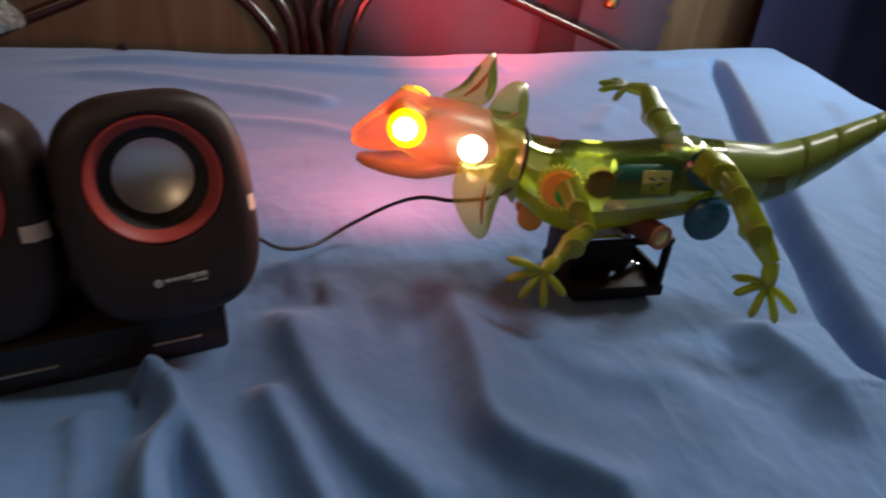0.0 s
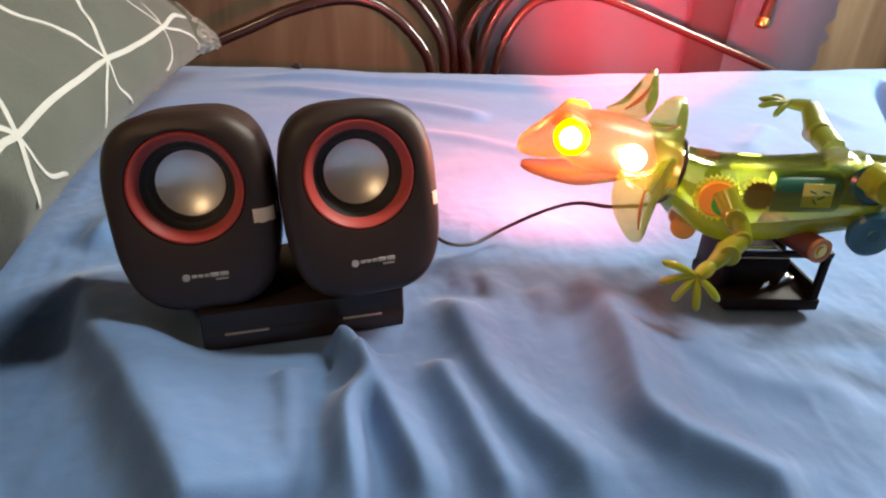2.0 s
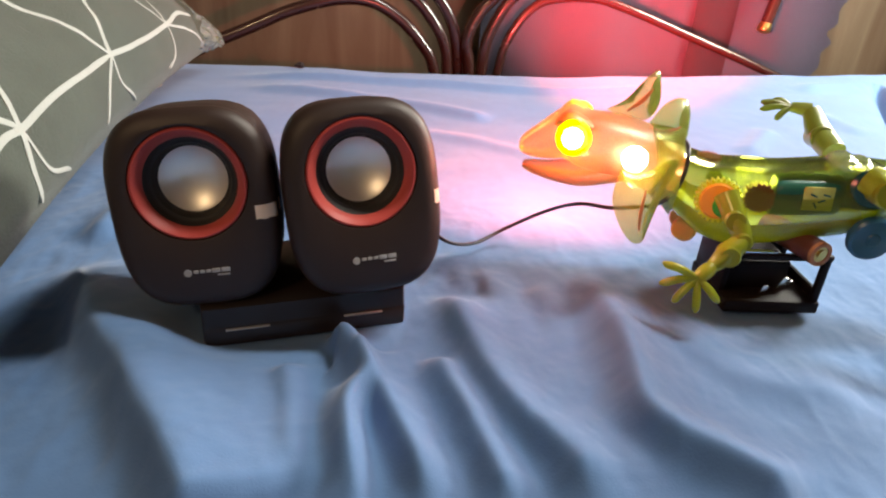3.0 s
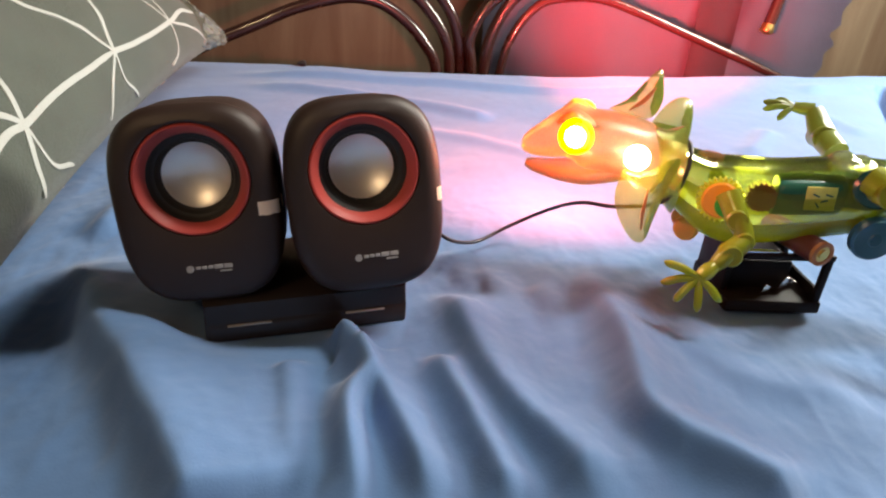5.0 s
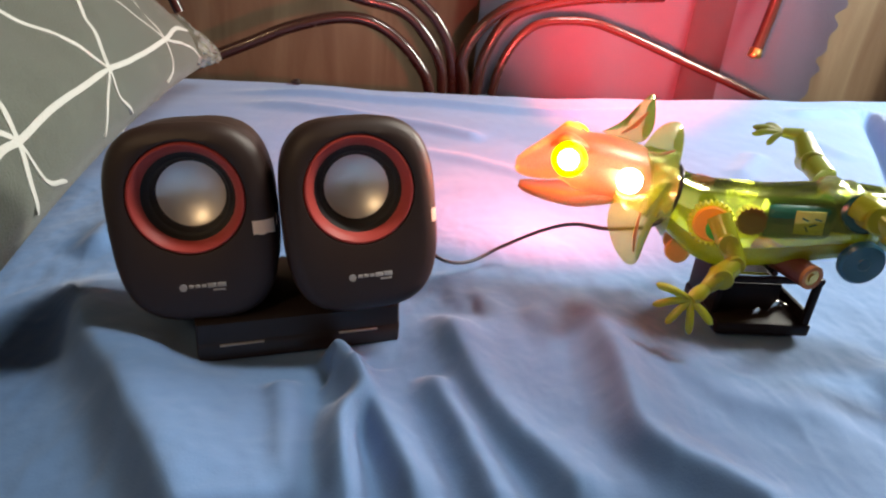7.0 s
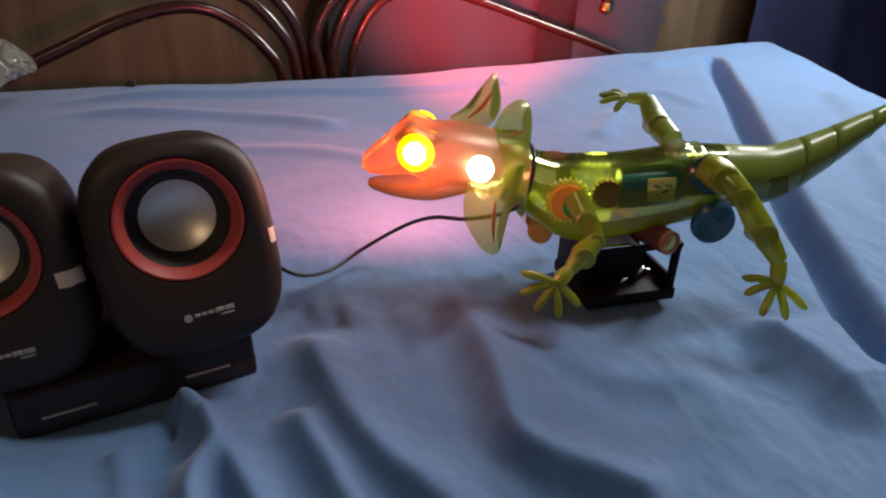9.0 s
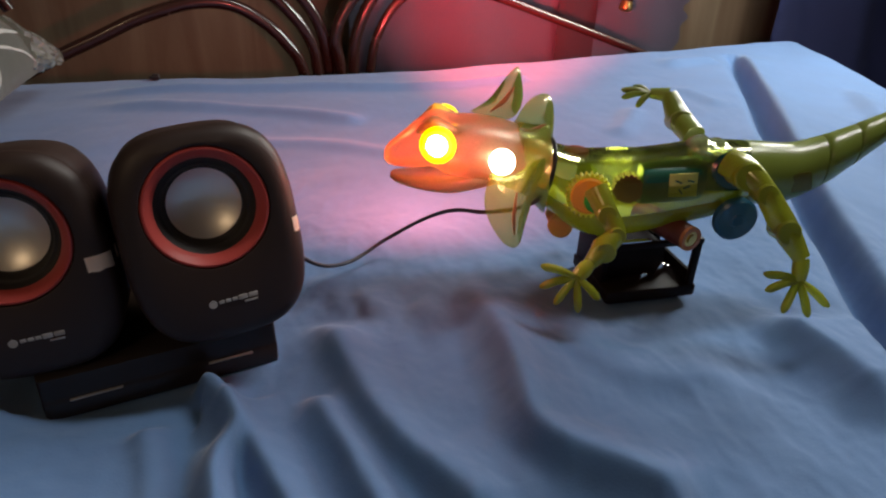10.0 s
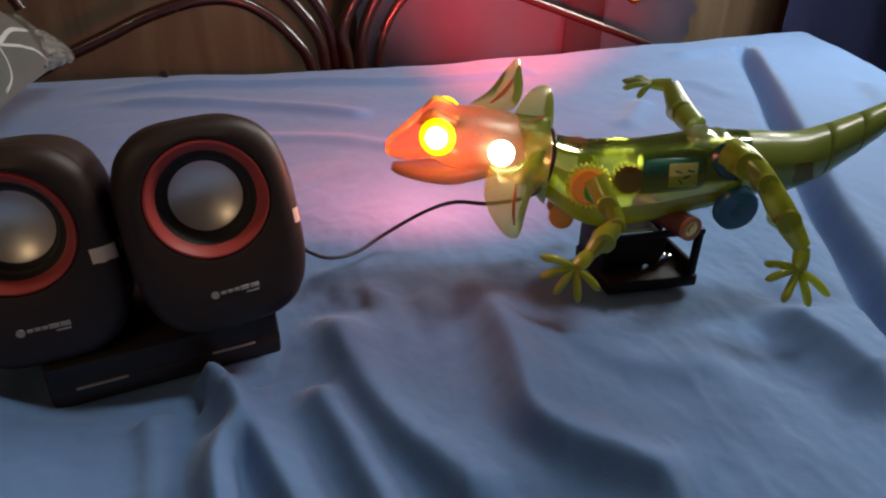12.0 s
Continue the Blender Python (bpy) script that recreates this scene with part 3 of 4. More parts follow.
    part("corner_wrap", rings(loops), POLY, root, "crumpled clear film on the corner")
    return root


make_pillow()


# ---- loudspeakers on their bar ----
def speaker_outline(inset, n=72):
    """The front outline, round the middle of the driver, seen from the front."""
    W, top, bot = 0.0431 - inset, 0.0392 - inset, 0.0694 - inset
    cz, h = (top - bot) / 2, (top + bot) / 2
    pts = []
    for k in range(n):
        t = 2 * math.pi * k / n
        c, s = math.cos(t), math.sin(t)
        x = W * math.copysign(abs(c) ** (2 / 3.3), c)
        z = h * math.copysign(abs(s) ** (2 / 3.3), s)
        x *= 1 - 0.035 * max(0, -z / h) ** 2 - 0.012 * max(0, z / h) ** 2
        pts.append((x, cz + z))
    return pts


def loudspeaker(m, sticker_from=0.0312):
    root = thing("loudspeaker", m, "black mini loudspeaker with red ring and metal cone", "loudspeaker", "pair of loudspeakers")
    lift = Matrix.Translation((0, 0, 0.065))

    def add(name, bm, mat, parent, label=""):
        bm.transform(lift)
        return part(name, bm, mat, parent, label, local=True)

    def skin(rows):
        loops = [[(x, d, z) for x, z in speaker_outline(i)] for i, d in rows]
        bm = rings(loops, close_ends=False)
        bm.verts.ensure_lookup_table()
        bm.faces.new(bm.verts[-len(loops[-1]):])
        return bm

    body = add("body", skin([(0.0050, 0.0125), (0.0028, 0.0130), (0.0016, 0.0160), (0.0010, 0.024), (0.0012, 0.042), (0.0040, 0.060), (0.0120, 0.070), (0.0280, 0.074)]), BLACK, root)
    rows = [[(x, d, z) for x, z in speaker_outline(i)] for i, d in ((0.0040, 0.0122), (0.0015, 0.0118), (0.0006, 0.0100), (0.0008, 0.0070), (0.0026, 0.0034), (0.0056, 0.0012), (0.0090, 0.0002))]
    for r, d in ((0.0312, 0.0), (0.0300, 0.0004), (0.0294, 0.0016), (0.0292, 0.0050)):
        rows.append([(r * math.cos(t), d, r * math.sin(t)) for t in (2 * math.pi * k / 72 for k in range(72))])
    front = add("front_panel", rings(rows, close_ends=False), BLACK, root)
    add("red_ring", revolve([(0.0294, 0.0012), (0.0287, 0.0003), (0.0279, 0.0003), (0.0258, 0.0024), (0.0238, 0.0058), (0.0236, 0.0068), (0.0290, 0.0068)], 64, closed=True), RED_RING, root, "red plastic ring")
    driver = add("driver", revolve([(0.0250, 0.0078), (0.0238, 0.0062), (0.0231, 0.0068), (0.0224, 0.0088), (0.0214, 0.0100), (0.0204, 0.0102), (0.0196, 0.0116), (0.0190, 0.0134), (0.0184, 0.0138), (0.0179, 0.0141), (0.0177, 0.0152), (0.0177, 0.0200)], 64, caps=False), RUBBER, root, "black rubber surround")
    dish = [(0.0178, 0.0146)] + [(0.0297 * math.sin(a), 0.0148 + 0.0297 * (math.cos(a) - math.cos(0.634))) for a in np.linspace(0.632, 0.0002, 14)]
    add("cone", revolve(dish, 64, caps=False), DISH, driver, "brushed metal cone")
    for k, (x, w) in enumerate(((-0.0082, 0.0036), (-0.0040, 0.0026), (-0.0008, 0.0026), (0.0024, 0.0026), (0.0064, 0.0044), (0.0114, 0.0046))):
        if k == 0:
            bm = revolve([(0.0020, -0.0002), (0.0020, -0.0006), (0.001, -0.0006)], 20, Matrix.Translation((x, 0, -0.0473)))
        else:
            bm = box((w, 0.0006, 0.0017 if k < 4 else 0.0024), (x, -0.0003, -0.0470), 0.0002)
        add("logo_bar", bm, PRINT, front)
    add("logo_bar", box((0.0065, 0.0005, 0.0010), (0.0100, -0.0003, -0.0496), 0.0002), PRINT, front)
    lab = []
    for k in range(12):
        x = sticker_from + (0.0418 - sticker_from) * k / 11
        d = float(np.interp(x, (0.030, 0.034, 0.0374, 0.0404, 0.0416, 0.0422), (0.0, 0.0002, 0.0012, 0.0034, 0.0052, 0.0072))) + 0.0001
        lab.append([(x, d - 0.0006, -0.0213 + 0.0003 * math.sin(k)), (x, d - 0.0006, -0.0138), (x, d + 0.0004, -0.0138), (x, d + 0.0004, -0.0213)])
    add("sticker", rings(lab), LABEL, front, "peeling pale paper sticker")
    add("sticker", box((0.0006, 0.0030, 0.0066), (0.0421, 0.0165, -0.0176), 0.0002), LABEL, body, "torn piece of paper sticker")
    return root


def speaker_pose(centre, yaw, tilt, lean):
    turn = Matrix.Rotation(radians(yaw), 4, "Z") @ Matrix.Rotation(radians(tilt), 4, "X") @ Matrix.Rotation(radians(lean), 4, "Y")
    return Matrix.Translation(centre) @ turn @ Matrix.Translation((0, 0, -0.065))


loudspeaker(speaker_pose((-0.1855, 0.2201, 0.0910), 22.1, -9.8, -4.9))
loudspeaker(speaker_pose((-0.1040, 0.2541, 0.0969), 27.4, -13.8, -4.2), 0.0385)


def make_bar():
    a, b = Vector((-0.1800, 0.2075, -0.002)), Vector((-0.0815, 0.2665, -0.002))
    d = (b - a).normalized()
    back = Vector((-d.y, d.x, 0))
    L = (b - a).length
    root = thing("speaker_bar", Matrix.Translation((a + b) / 2 + back * 0.02), "black plastic bar carrying the two loudspeakers", "speaker base")
    prof = [(0.000, 0.001), (0.000, 0.0095), (0.0012, 0.0112), (0.0014, 0.0125), (0.003, 0.023), (0.008, 0.027), (0.070, 0.027), (0.074, 0.022), (0.074, 0.0)]
    loops = []
    for k, s in ((0, 0.0015), (0.0012, 0), (L - 0.0012, 0), (L, 0.0015)):
        loops.append([a + d * k + back * (p * (1 - s * 8) + s) + Vector((0, 0, z * (1 - s * 12) + s)) for p, z in prof])
    part("body", rings(loops), GLOSS_BLACK, root)
    for s0, s1 in ((0.012, 0.036), (0.078, 0.101)):
        bm = box((s1 - s0, 0.0012, 0.0011), bevel=0.0003)
        bm.transform(Matrix.Translation(a + d * (s0 + s1) / 2 + back * 0.0004 + Vector((0, 0, 0.0105))) @ Matrix.Rotation(math.atan2(d.y, d.x), 4, "Z"))
        part("slot_trim", bm, PRINT, root, "thin pale slot trim")
    return root


make_bar()

# ---- battery box under the toy ----
BX = Matrix.Translation((0.1110, 0.3390, 0.0)) @ Matrix.Rotation(radians(16), 4, "Z") @ Matrix.Diagonal((1.05, 1, 1, 1))


def bx(size, at, bevel=0.0008):
    return box(size, at, bevel, BX)


holder = thing("battery_box", Matrix.Translation((0.111, 0.339, 0)), "open black plastic battery box under the lizard toy", "battery box")
part("right_wall", bx((0.003, 0.046, 0.010), (0.0585, 0.0270, 0.0110)), BOX_BLACK, holder)
part("base_plate", bx((0.061, 0.055, 0.009), (0.0305, 0.0275, 0.0045), 0.0018), BOX_BLACK, holder)
part("left_wall", bx((0.004, 0.040, 0.030), (0.003, 0.0330, 0.021)), BOX_BLACK, holder)
part("back_wall", bx((0.055, 0.003, 0.030), (0.0305, 0.053, 0.021)), BOX_BLACK, holder)
part("post", bx((0.0045, 0.004, 0.033), (0.0575, 0.0035, 0.0225)), BOX_BLACK, holder)
part("post", bx((0.0045, 0.004, 0.033), (0.0575, 0.0505, 0.0225)), BOX_BLACK, holder)
part("top_rail", bx((0.060, 0.004, 0.004), (0.0305, 0.0035, 0.0402)), BOX_BLACK, holder)
part("top_rail", bx((0.004, 0.052, 0.004), (0.0575, 0.0285, 0.0402)), BOX_BLACK, holder)
part("bay", bx((0.042, 0.032, 0.022), (0.025, 0.034, 0.018), 0.002), BOX_BLACK, holder)
part("contact_strip", bx((0.022, 0.003, 0.0015), (0.014, 0.004, 0.0432), 0.0004), STEEL, holder, "bright steel strip")
for x, y, s in ((0.043, 0.016, 0.8), (0.050, 0.020, 0.5), (0.028, 0.010, 0.6)):
    bm = box((0.006 * s, 0.0012, 0.014 * s), (0, 0, 0), 0.0004)
    bm.transform(BX @ Matrix.Translation((x, y, 0.007 + 0.007 * s)) @ Matrix.Rotation(0.5 * s, 4, "Y"))
    part("contact", bm, STEEL, holder, "bright steel spring contact")


def battery(head, tail_, r):
    root = thing("battery", Matrix.Translation(tail_), "red foil-wrapped battery lying on the black box", "battery")
    h, t = Vector(head), Vector(tail_)
    d = (h - t).normalized()
    rot = d.to_track_quat("-Y", "Z").to_matrix().to_4x4()
    L = (h - t).length
    m = Matrix.Translation(h) @ rot
    part("case", revolve([(r * 0.70, 0.0006), (r * 0.93, 0.0), (r, 0.0007), (r, L - 0.001), (r * 0.9, L)], 28, m), BATTERY, root)
    part("end_ring", revolve([(r * 0.64, 0.0006), (r * 0.66, -0.0004), (r * 0.98, -0.0003), (r * 1.01, 0.0012), (r * 1.01, 0.0020)], 28, m, caps=False), ORANGE_DULL, root, "orange end ring")
    part("cap", revolve([(r * 0.66, 0.0008), (r * 0.62, 0.0001), (r * 0.40, 0.0001), (r * 0.38, -0.0011), (r * 0.1, -0.0012)], 20, m), BRASS, root, "brass end cap")
    return root


battery((0.1555, 0.3385, 0.0510), (0.1330, 0.3800, 0.0495), 0.0078)

# ---- the lizard toy ----
lizard = thing("toy_lizard", Matrix.Translation((0.13, 0.37, 0.05)), "green see-through plastic lizard toy with lit eyes and visible gears", "toy")
YB = 0.370
BODY = [(0.0680, YB, 0.0770, 0.0190, 0.0205), (0.0760, YB, 0.0730, 0.0230, 0.0225), (0.0880, YB, 0.0680, 0.0255, 0.0258), (0.1050, YB, 0.0663, 0.0260, 0.0286),
        (0.1240, YB, 0.0685, 0.0255, 0.0276), (0.1450, YB, 0.0735, 0.0250, 0.0264), (0.1620, YB, 0.0780, 0.0245, 0.0254), (0.1790, YB, 0.0810, 0.0235, 0.0225), (0.1870, YB, 0.0825, 0.0215, 0.0210)]


def split_body(lower):
    loops = []
    for x, y, z, w, h in spline(BODY, 5):
        lp = []
        a0, a1 = (math.pi, 2 * math.pi) if lower else (0, math.pi)
        for k in range(25):
            t = a0 + (a1 - a0) * k / 24
            lp.append((x, y + w * math.cos(t), z - 0.006 + (h + (0.006 if not lower else -0.006)) * math.sin(t)))
        inner = []
        for k in range(25):
            t = a1 - (a1 - a0) * k / 24
            inner.append((x, y + (w - 0.0013) * math.cos(t), z - 0.006 + (h - 0.0013 + (0.006 if not lower else -0.006)) * math.sin(t)))
        loops.append(lp + inner)
    return rings(loops)


part("lower_body", split_body(True), LOWER, lizard, "olive green lower body")
part("body_shell", split_body(False), SHELL, lizard, "clear green upper shell")


def disc(at, axis, r, thick, bev=0.0006, sides=32):
    m = Matrix.Translation(at) @ Vector(axis).normalized().to_track_quat("-Y", "Z").to_matrix().to_4x4()
    return revolve([(r * 0.2, 0.0), (r - bev, 0.0), (r, bev), (r, thick - bev), (r - bev, thick), (r * 0.2, thick)], sides, m)


def gear(at, axis, r, thick, teeth):
    m = Matrix.Translation(at) @ Vector(axis).normalized().to_track_quat("-Y", "Z").to_matrix().to_4x4()
    loops = []
    n = teeth * 4
    for d in (0.0, thick):
        loops.append([((r if k % 4 in (1, 2) else r * 0.88) * math.cos(2 * math.pi * k / n), d, (r if k % 4 in (1, 2) else r * 0.88) * math.sin(2 * math.pi * k / n)) for k in range(n)])
    bm = rings(loops)
    bm.transform(m)
    return bm


NEAR = (-0.08, -1, 0.12)
g = part("gear", gear((0.0915, 0.3420, 0.0745), NEAR, 0.0138, 0.007, 26), YELLOW, lizard, "yellow toothed gear wheel")
part("gear_face", disc((0.0914, 0.3406, 0.0747), NEAR, 0.0112, 0.0030, 0.0012), ORANGE, g, "orange gear face")
part("gear", gear((0.1160, 0.3500, 0.0765), NEAR, 0.0092, 0.012, 18), RED_PART, lizard, "red-brown gear wheel")
part("gear", gear((0.0850, 0.3720, 0.0930), (0, 0, 1), 0.0080, 0.003, 18), RED_PART, lizard, "red-brown gear wheel")
part("motor", join(loft_x([(0.1240, 0.3595, 0.0770, 0.0095, 0.0105), (0.1270, 0.3595, 0.0775, 0.0108, 0.0120), (0.1560, 0.3595, 0.0815, 0.0108, 0.0120), (0.1610, 0.3595, 0.0820, 0.0095, 0.0105)], 24, 3.0)), DARK_GREEN, lizard, "dark green motor housing")
part("motor_tag", box((0.0165, 0.0012, 0.0150), (0, 0, 0), 0.0005, Matrix.Translation((0.1470, 0.3482, 0.0820)) @ Matrix.Rotation(radians(-6), 4, "Y")), TAG, lizard, "worn pale yellow motor label")
for dx, dz, a in ((-0.003, 0.002, 20), (0.002, -0.001, -30), (0.004, 0.003, 10), (-0.001, -0.004, 50)):
    part("label_scratch", box((0.0042, 0.0008, 0.0010), (0, 0, 0), 0.0002, Matrix.Translation((0.1470 + dx, 0.3474, 0.0820 + dz)) @ Matrix.Rotation(radians(a), 4, "Y")), DARK_GREEN, lizard)
part("gearbox", box((0.0200, 0.0300, 0.0200), (0.1700, 0.370, 0.0850), 0.003), DARK_GREEN, lizard, "dark green gear box")

# hips and wheels
part("hip_disc", disc((0.1745, 0.3470, 0.0925), NEAR, 0.0125, 0.005, 0.0020), TEAL, lizard, "dark teal hip disc")
for y in (0.3400, 0.3960):
    w = part("wheel", disc((0.1805, y, 0.0640), (0.18, -1, 0), 0.0134, 0.0065, 0.0014), BLUE_WHEEL, lizard, "dark blue plastic wheel")
    part("wheel_hub", disc((0.1805, y - 0.0006, 0.0640), (0.18, -1, 0), 0.0042, 0.0012), BLUE_WHEEL, w)
for y in (0.3600, 0.3780):
    part("front_wheel", disc((0.0785, y, 0.0440), (-0.4, -1, 0), 0.0080, 0.0060, 0.0012), AMBER, lizard, "orange plastic front wheel")

# tail in rings that slide into one another
TAIL = [(0.1850, 0.370, 0.0830, 0.0200, 0.0205), (0.1950, 0.371, 0.0832, 0.0195, 0.0200), (0.2178, 0.374, 0.0840, 0.0175, 0.0185), (0.2375, 0.377, 0.0912, 0.0150, 0.0165), (0.2516, 0.380, 0.0985, 0.0125, 0.0140),
        (0.2694, 0.384, 0.1090, 0.0095, 0.0105), (0.2860, 0.388, 0.1190, 0.0065, 0.0070), (0.3050, 0.394, 0.1310, 0.0030, 0.0034), (0.3120, 0.396, 0.1350, 0.0010, 0.0012)]
tail_line = spline(TAIL, 6)
cuts = [0, 17, 25, 33, 40, len(tail_line) - 1]
for k, (a, b) in enumerate(zip(cuts, cuts[1:])):
    secs = [np.array(s) for s in tail_line[a:b + 1]]
    grown = [secs[0] * np.array([1, 1, 1, 0.84, 0.84]) - np.array([0.002, 0, 0, 0, 0]), secs[0] * np.array([1, 1, 1, 0.85, 0.85]) + np.array([0.0008, 0, 0, 0, 0])] + [secs[0] * np.array([1, 1, 1, 0.94, 0.94]) + np.array([0.0014, 0, 0, 0, 0])] + secs[1:]
    if k < len(cuts) - 2:
        grown.append(secs[-1] * np.array([1, 1, 1, 0.86, 0.86]))
    loops = []
    for x, y, z, w, h in grown:
        loops.append([(x, y + w * math.cos(t), z + h * math.sin(t)) for t in (2 * math.pi * i / 24 for i in range(24))])
    seg = part("tail_segment", rings(loops), OLIVE, lizard)
    if k == 0:
        part("tail_panel", box((0.0120, 0.0016, 0.0120), (0, 0, 0), 0.0012, Matrix.Translation((0.2190, 0.3566, 0.0840)) @ Matrix.Rotation(radians(-14), 4, "Y")), DARK_OLIVE, seg, "dark square panel")

# head
YH = 0.362
part("head", loft_x([(-0.0335, YH, 0.0880, 0.0045, 0.0035), (-0.0300, YH, 0.0890, 0.0085, 0.0070), (-0.0210, YH, 0.0925, 0.0135, 0.0115), (-0.0110, YH, 0.0975, 0.0185, 0.0155), (-0.0030, YH, 0.1000, 0.0225, 0.0165),
                     (0.0070, YH, 0.0965, 0.0240, 0.0178), (0.0240, YH + 0.001, 0.0945, 0.0245, 0.0190), (0.0420, YH + 0.003, 0.0905, 0.0240, 0.0195), (0.0560, YH + 0.006, 0.0840, 0.0220, 0.0195), (0.0690, YB, 0.0780, 0.0190, 0.0190)], 32, 2.2), HEAD, lizard, "cloudy yellow-green head with red lamp glow put into its colour")
part("jaw", loft_x([(-0.0300, YH, 0.0745, 0.0040, 0.0020), (-0.0245, YH, 0.0737, 0.0085, 0.0034), (-0.0100, YH, 0.0728, 0.0140, 0.0050), (0.0080, YH, 0.0742, 0.0180, 0.0072), (0.0230, YH, 0.0785, 0.0188, 0.0080), (0.0360, YH + 0.001, 0.0815, 0.0175, 0.0070), (0.0470, YH + 0.003, 0.0845, 0.0130, 0.0040)], 24, 2.2), HEAD, lizard, "open lower jaw")
for s in (-1, 1):
    brow = part("brow", loft_x([(-0.0120, YH + s * 0.0120, 0.1080, 0.003, 0.0020), (-0.0040, YH + s * 0.0130, 0.1125, 0.008, 0.0044), (0.0060, YH + s * 0.0130, 0.1095, 0.008, 0.0040), (0.0150, YH + s * 0.0120, 0.1070, 0.003, 0.0012)], 16), HEAD, lizard)
    eye_at = Vector((0.0005, YH + s * 0.0235, 0.1035))
    axis = Vector((-0.15, s, 0.15))
    ring = part("eye", disc(eye_at + axis.normalized() * 0.003, axis, 0.0108, 0.0050, 0.0020), LED_YELLOW, lizard, "lit yellow eye lens")
    part("eye_core", disc(eye_at + axis.normalized() * 0.0045, axis, 0.0062, 0.0030, 0.0020), LED_WHITE, ring, "glaring white lamp core")
    if s < 0:
        part("neck_lamp", disc(Vector((0.0375, YH + s * 0.0300, 0.0970)), axis, 0.0075, 0.0040, 0.0022), LED_WHITE, lizard, "glaring white neck lamp")

# frill round the neck
part("frill_spike", leaf([(0.0180, 0.376, 0.1130), (0.0290, 0.380, 0.1200), (0.0395, 0.386, 0.1330), (0.0460, 0.390, 0.1380), (0.0490, 0.388, 0.1300), (0.0500, 0.384, 0.1180), (0.0440, 0.376, 0.1100), (0.0300, 0.372, 0.1100)], 0.0022, 0.006), FRILL, lizard, "pointed upper frill lobe")
part("frill_lobe", leaf([(0.0450, 0.372, 0.1080), (0.0520, 0.380, 0.1180), (0.0600, 0.384, 0.1230), (0.0670, 0.384, 0.1220), (0.0700, 0.380, 0.1120), (0.0690, 0.372, 0.0980), (0.0620, 0.366, 0.0960), (0.0520, 0.366, 0.1000)], 0.0022, 0.006), FRILL, lizard, "rounded upper frill lobe")
part("frill_flap", leaf([(0.0310, 0.336, 0.0880), (0.0290, 0.330, 0.0720), (0.0350, 0.326, 0.0580), (0.0440, 0.324, 0.0480), (0.0510, 0.326, 0.0480), (0.0540, 0.330, 0.0600), (0.0580, 0.336, 0.0760), (0.0640, 0.344, 0.0940), (0.0570, 0.340, 0.0960), (0.0450, 0.336, 0.0880)], 0.0020, 0.006), FRILL, lizard, "hanging clear side frill flap")
collar = []
for x, r, z in ((0.0475, 0.0215, 0.0885), (0.0560, 0.0235, 0.0855), (0.0630, 0.0262, 0.0825), (0.0665, 0.0285, 0.0810), (0.0668, 0.0274, 0.0810), (0.0630, 0.0250, 0.0825), (0.0560, 0.0223, 0.0855), (0.0475, 0.0203, 0.0885)):
    collar.append([(x, 0.367 + r * math.cos(t), z + r * 0.98 * math.sin(t)) for t in (2 * math.pi * k / 32 for k in range(32))])
part("frill_collar", rings(collar, close_ends=False, closed=True), FRILL, lizard, "clear flared collar at the neck")
for pts in ([(0.0300, 0.3700, 0.1150), (0.0380, 0.3740, 0.1210), (0.0440, 0.3770, 0.1290)], [(0.0480, 0.3600, 0.1085), (0.0550, 0.3620, 0.1070), (0.0640, 0.3660, 0.1100)], [(0.0470, 0.3250, 0.0820), (0.0465, 0.3220, 0.0680), (0.0475, 0.3210, 0.0570)]):
    part("frill_stripe", tube(pts, [0.0005, 0.0015, 0.0005], 8, 6, 0.5), FRILL_RED, lizard, "red tinted frill stripe")


def limb(name, joints, radii, foot_at, toes, toe_r, mat=LIME, label=""):
    root = part(name, tube(joints, radii, 16, 6), mat, lizard, label)
    for j, r in zip(joints[1:-1], radii[1:-1]):
        part("joint", disc(Vector(j) + Vector((0, -r * 1.05, 0)), (0, -1, 0.2), r * 0.95, r * 2.1, 0.0008, 20), mat, root)
    part("foot", tube([joints[-1], ((Vector(joints[-1]) + Vector(foot_at)) / 2), foot_at], [radii[-1] * 0.9, toe_r * 1.9, toe_r * 1.5], 14, 5), mat, root)
    for t in toes:
        a, b = Vector(foot_at), Vector(t)
        mid = (a + b) / 2 + Vector((0, 0, 0.001))
        part("toe", tube([a, mid, a.lerp(b, 0.85), b], [toe_r * 0.75, toe_r, toe_r * 0.95, toe_r * 0.35], 10, 4), mat, root)
    return root


limb("front_leg", [(0.0950, 0.3430, 0.0790), (0.1010, 0.3340, 0.0690), (0.1070, 0.3270, 0.0590), (0.1000, 0.3200, 0.0520), (0.0920, 0.3130, 0.0450)], [0.0074, 0.0066, 0.0056, 0.0066, 0.0042], (0.0840, 0.3060, 0.0390),
     [(0.0630, 0.3060, 0.0460), (0.0630, 0.3020, 0.0340), (0.0720, 0.2980, 0.0250), (0.0860, 0.2970, 0.0210), (0.0980, 0.3010, 0.0280)], 0.0025, LEG, "yellow-green front leg hanging down with spread toes")
part("hip_cover", loft_x([(0.1500, 0.364, 0.1015, 0.004, 0.0015), (0.1530, 0.364, 0.1020, 0.010, 0.0042), (0.1590, 0.363, 0.1022, 0.012, 0.0058), (0.1640, 0.363, 0.1008, 0.0115, 0.0050), (0.1690, 0.362, 0.1012, 0.0125, 0.0056), (0.1745, 0.362, 0.0990, 0.011, 0.0042), (0.1780, 0.362, 0.0975, 0.004, 0.0015)], 20), CLEAR, lizard, "clear glossy hip cover")
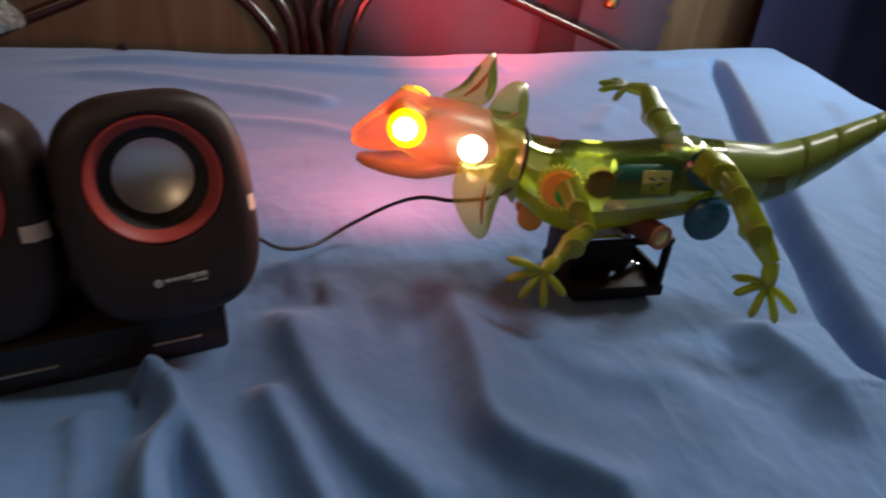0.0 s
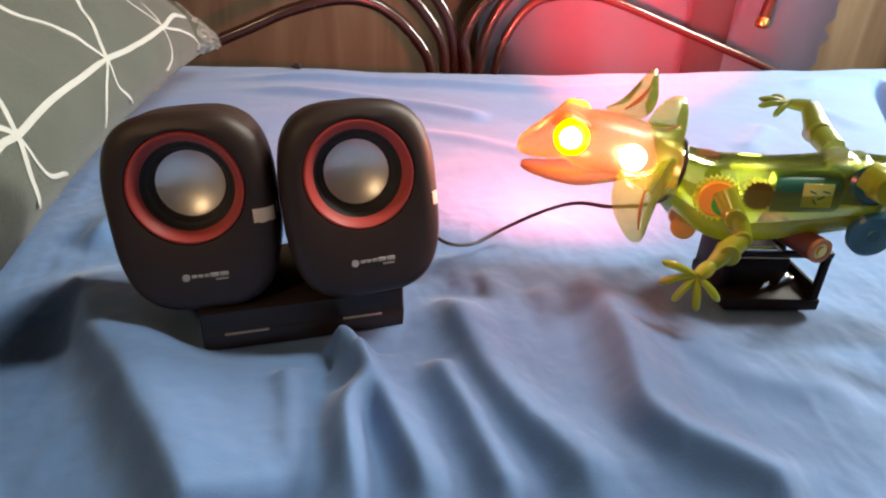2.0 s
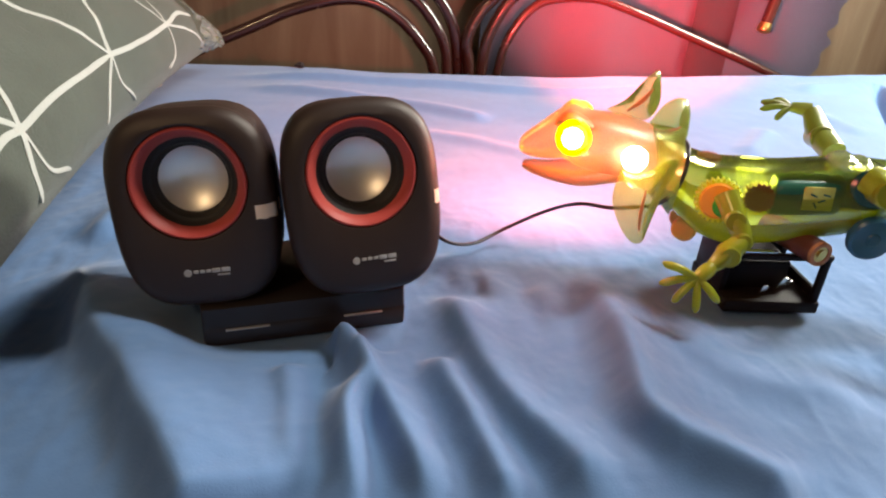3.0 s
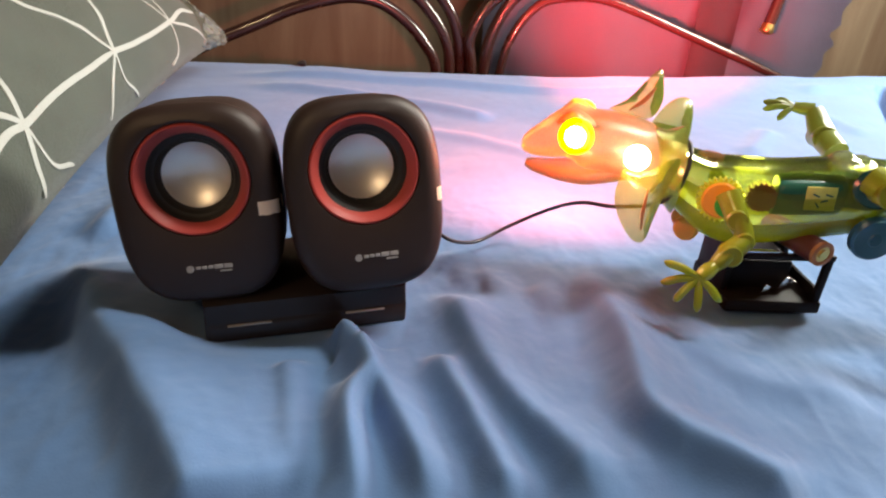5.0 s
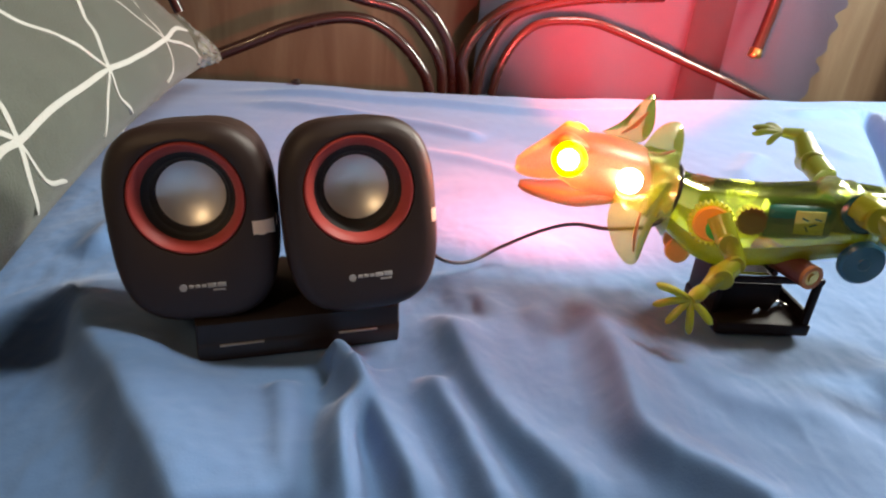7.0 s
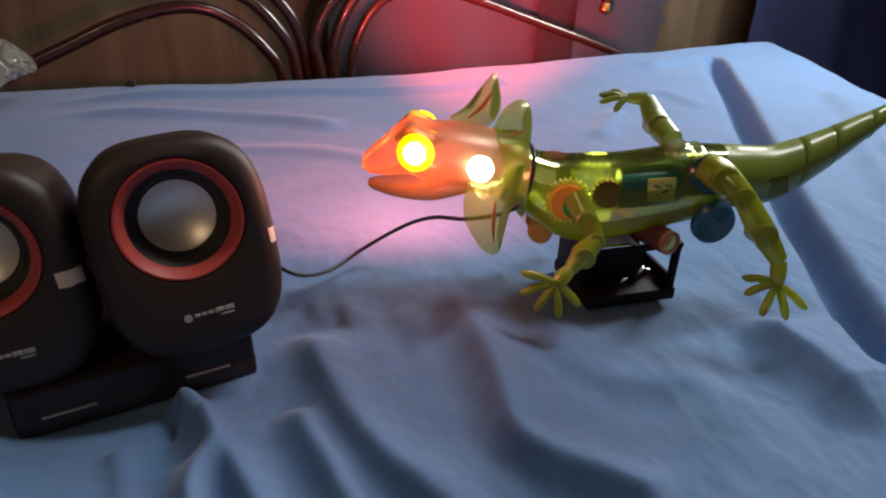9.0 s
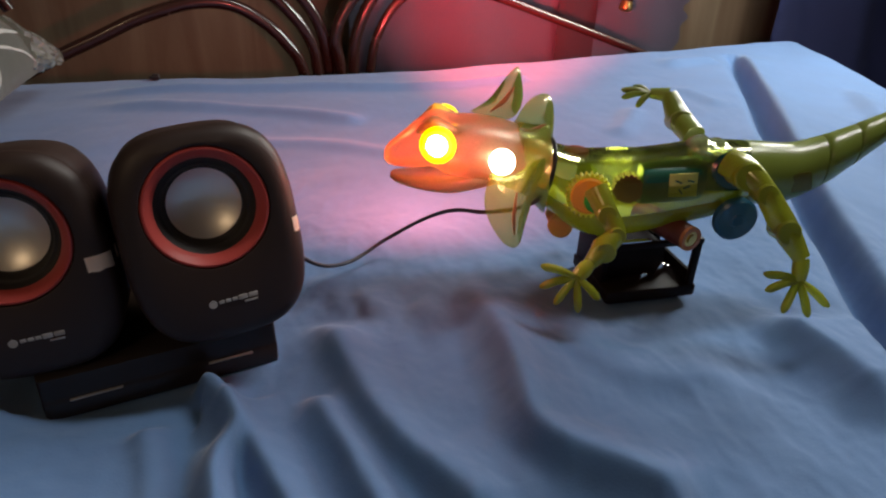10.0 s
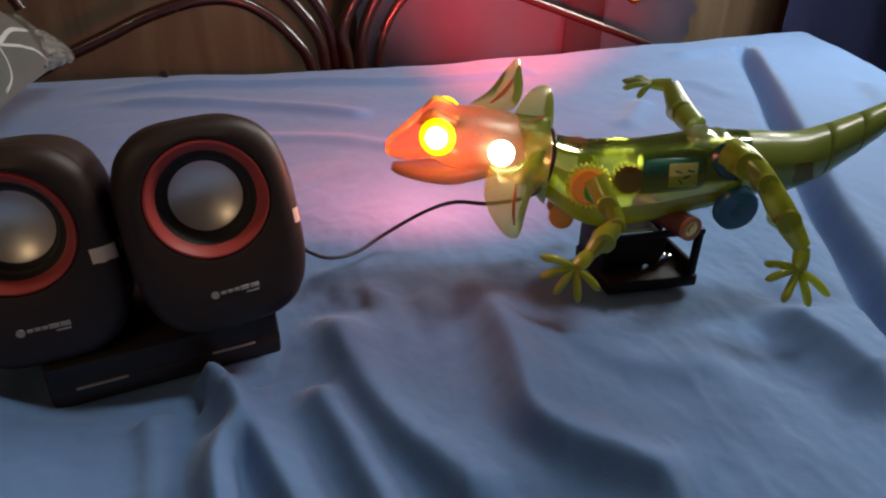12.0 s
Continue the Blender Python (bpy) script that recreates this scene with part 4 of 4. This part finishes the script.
part("shoulder", disc((0.0955, 0.3385, 0.0725), NEAR, 0.0078, 0.007, 0.0020), BRIGHT_GREEN, lizard, "bright green shoulder joint")
limb("hind_leg", [(0.1690, 0.3480, 0.0985), (0.1770, 0.3400, 0.0955), (0.1865, 0.3300, 0.0885), (0.1990, 0.3210, 0.0705), (0.2095, 0.3130, 0.0555)], [0.0085, 0.0088, 0.0066, 0.0074, 0.0048], (0.2095, 0.3085, 0.0435),
     [(0.1890, 0.3080, 0.0470), (0.1900, 0.3030, 0.0390), (0.2010, 0.2990, 0.0270), (0.2160, 0.2990, 0.0250), (0.2270, 0.3020, 0.0310)], 0.0024, LEG, "yellow-green hind leg with spread toes")
limb("hind_leg", [(0.1620, 0.3920, 0.0980), (0.1560, 0.4100, 0.1040), (0.1500, 0.4220, 0.1160)], [0.0075, 0.0080, 0.0055], (0.1380, 0.4250, 0.1160),
     [(0.1190, 0.4270, 0.1170), (0.1190, 0.4230, 0.1130), (0.1270, 0.4300, 0.1190), (0.1290, 0.4190, 0.1080)], 0.0022, OLIVE, "raised olive hind leg with spread toes")
limb("front_leg", [(0.0960, 0.3960, 0.0700), (0.1040, 0.4080, 0.0620), (0.1060, 0.4120, 0.0500)], [0.0055, 0.0050, 0.0045], (0.1050, 0.4140, 0.0440),
     [(0.0920, 0.4160, 0.0390), (0.1000, 0.4200, 0.0370), (0.1080, 0.4210, 0.0370), (0.1160, 0.4160, 0.0400)], 0.0024, OLIVE, "olive front leg behind the body")

# ---- cable ----
single("audio_cable", tube([(-0.085, 0.318, 0.040), (-0.070, 0.330, 0.024), (-0.057, 0.362, 0.010), (-0.039, 0.385, 0.014), (-0.012, 0.385, 0.032), (0.010, 0.365, 0.050), (0.032, 0.350, 0.057), (0.055, 0.345, 0.065), (0.066, 0.3470, 0.074), (0.069, 0.3440, 0.090), (0.0695, 0.352, 0.100), (0.0690, 0.368, 0.1005), (0.0690, 0.385, 0.094)],
                           0.0013, 10, 8), CABLE, "thin black cable running from loudspeaker to the toy", "cable", origin=(-0.057, 0.362, 0.003))
# small dark peg at the far edge of the sheet
single("cloth_peg", join(box((0.009, 0.006, 0.010), (-0.404, 0.834, 0.001), 0.0015), box((0.013, 0.004, 0.004), (-0.404, 0.830, 0.002), 0.001)), RUBBER, "small black peg at the far edge of the sheet", "peg")
# rod with brass tip leaning on the wall
rod = thing("curtain_rod", Matrix.Translation(along(0.99, 0.06, 0.09)), "dark rod with a brass tip leaning on the wall", "rod")
part("shaft", tube([along(0.998, 0.050, 0.075), along(1.018, 0.140, 0.085), along(1.06, 0.45, 0.095), along(1.10, 0.70, 0.098)], 0.0105, 14, 3), TUBE, rod)
part("tip", tube([along(0.9945, 0.036, 0.073), along(0.9955, 0.040, 0.0735), along(0.9985, 0.053, 0.0755)], [0.005, 0.0120, 0.0108], 16, 4), BRASS, rod, "brass tip")
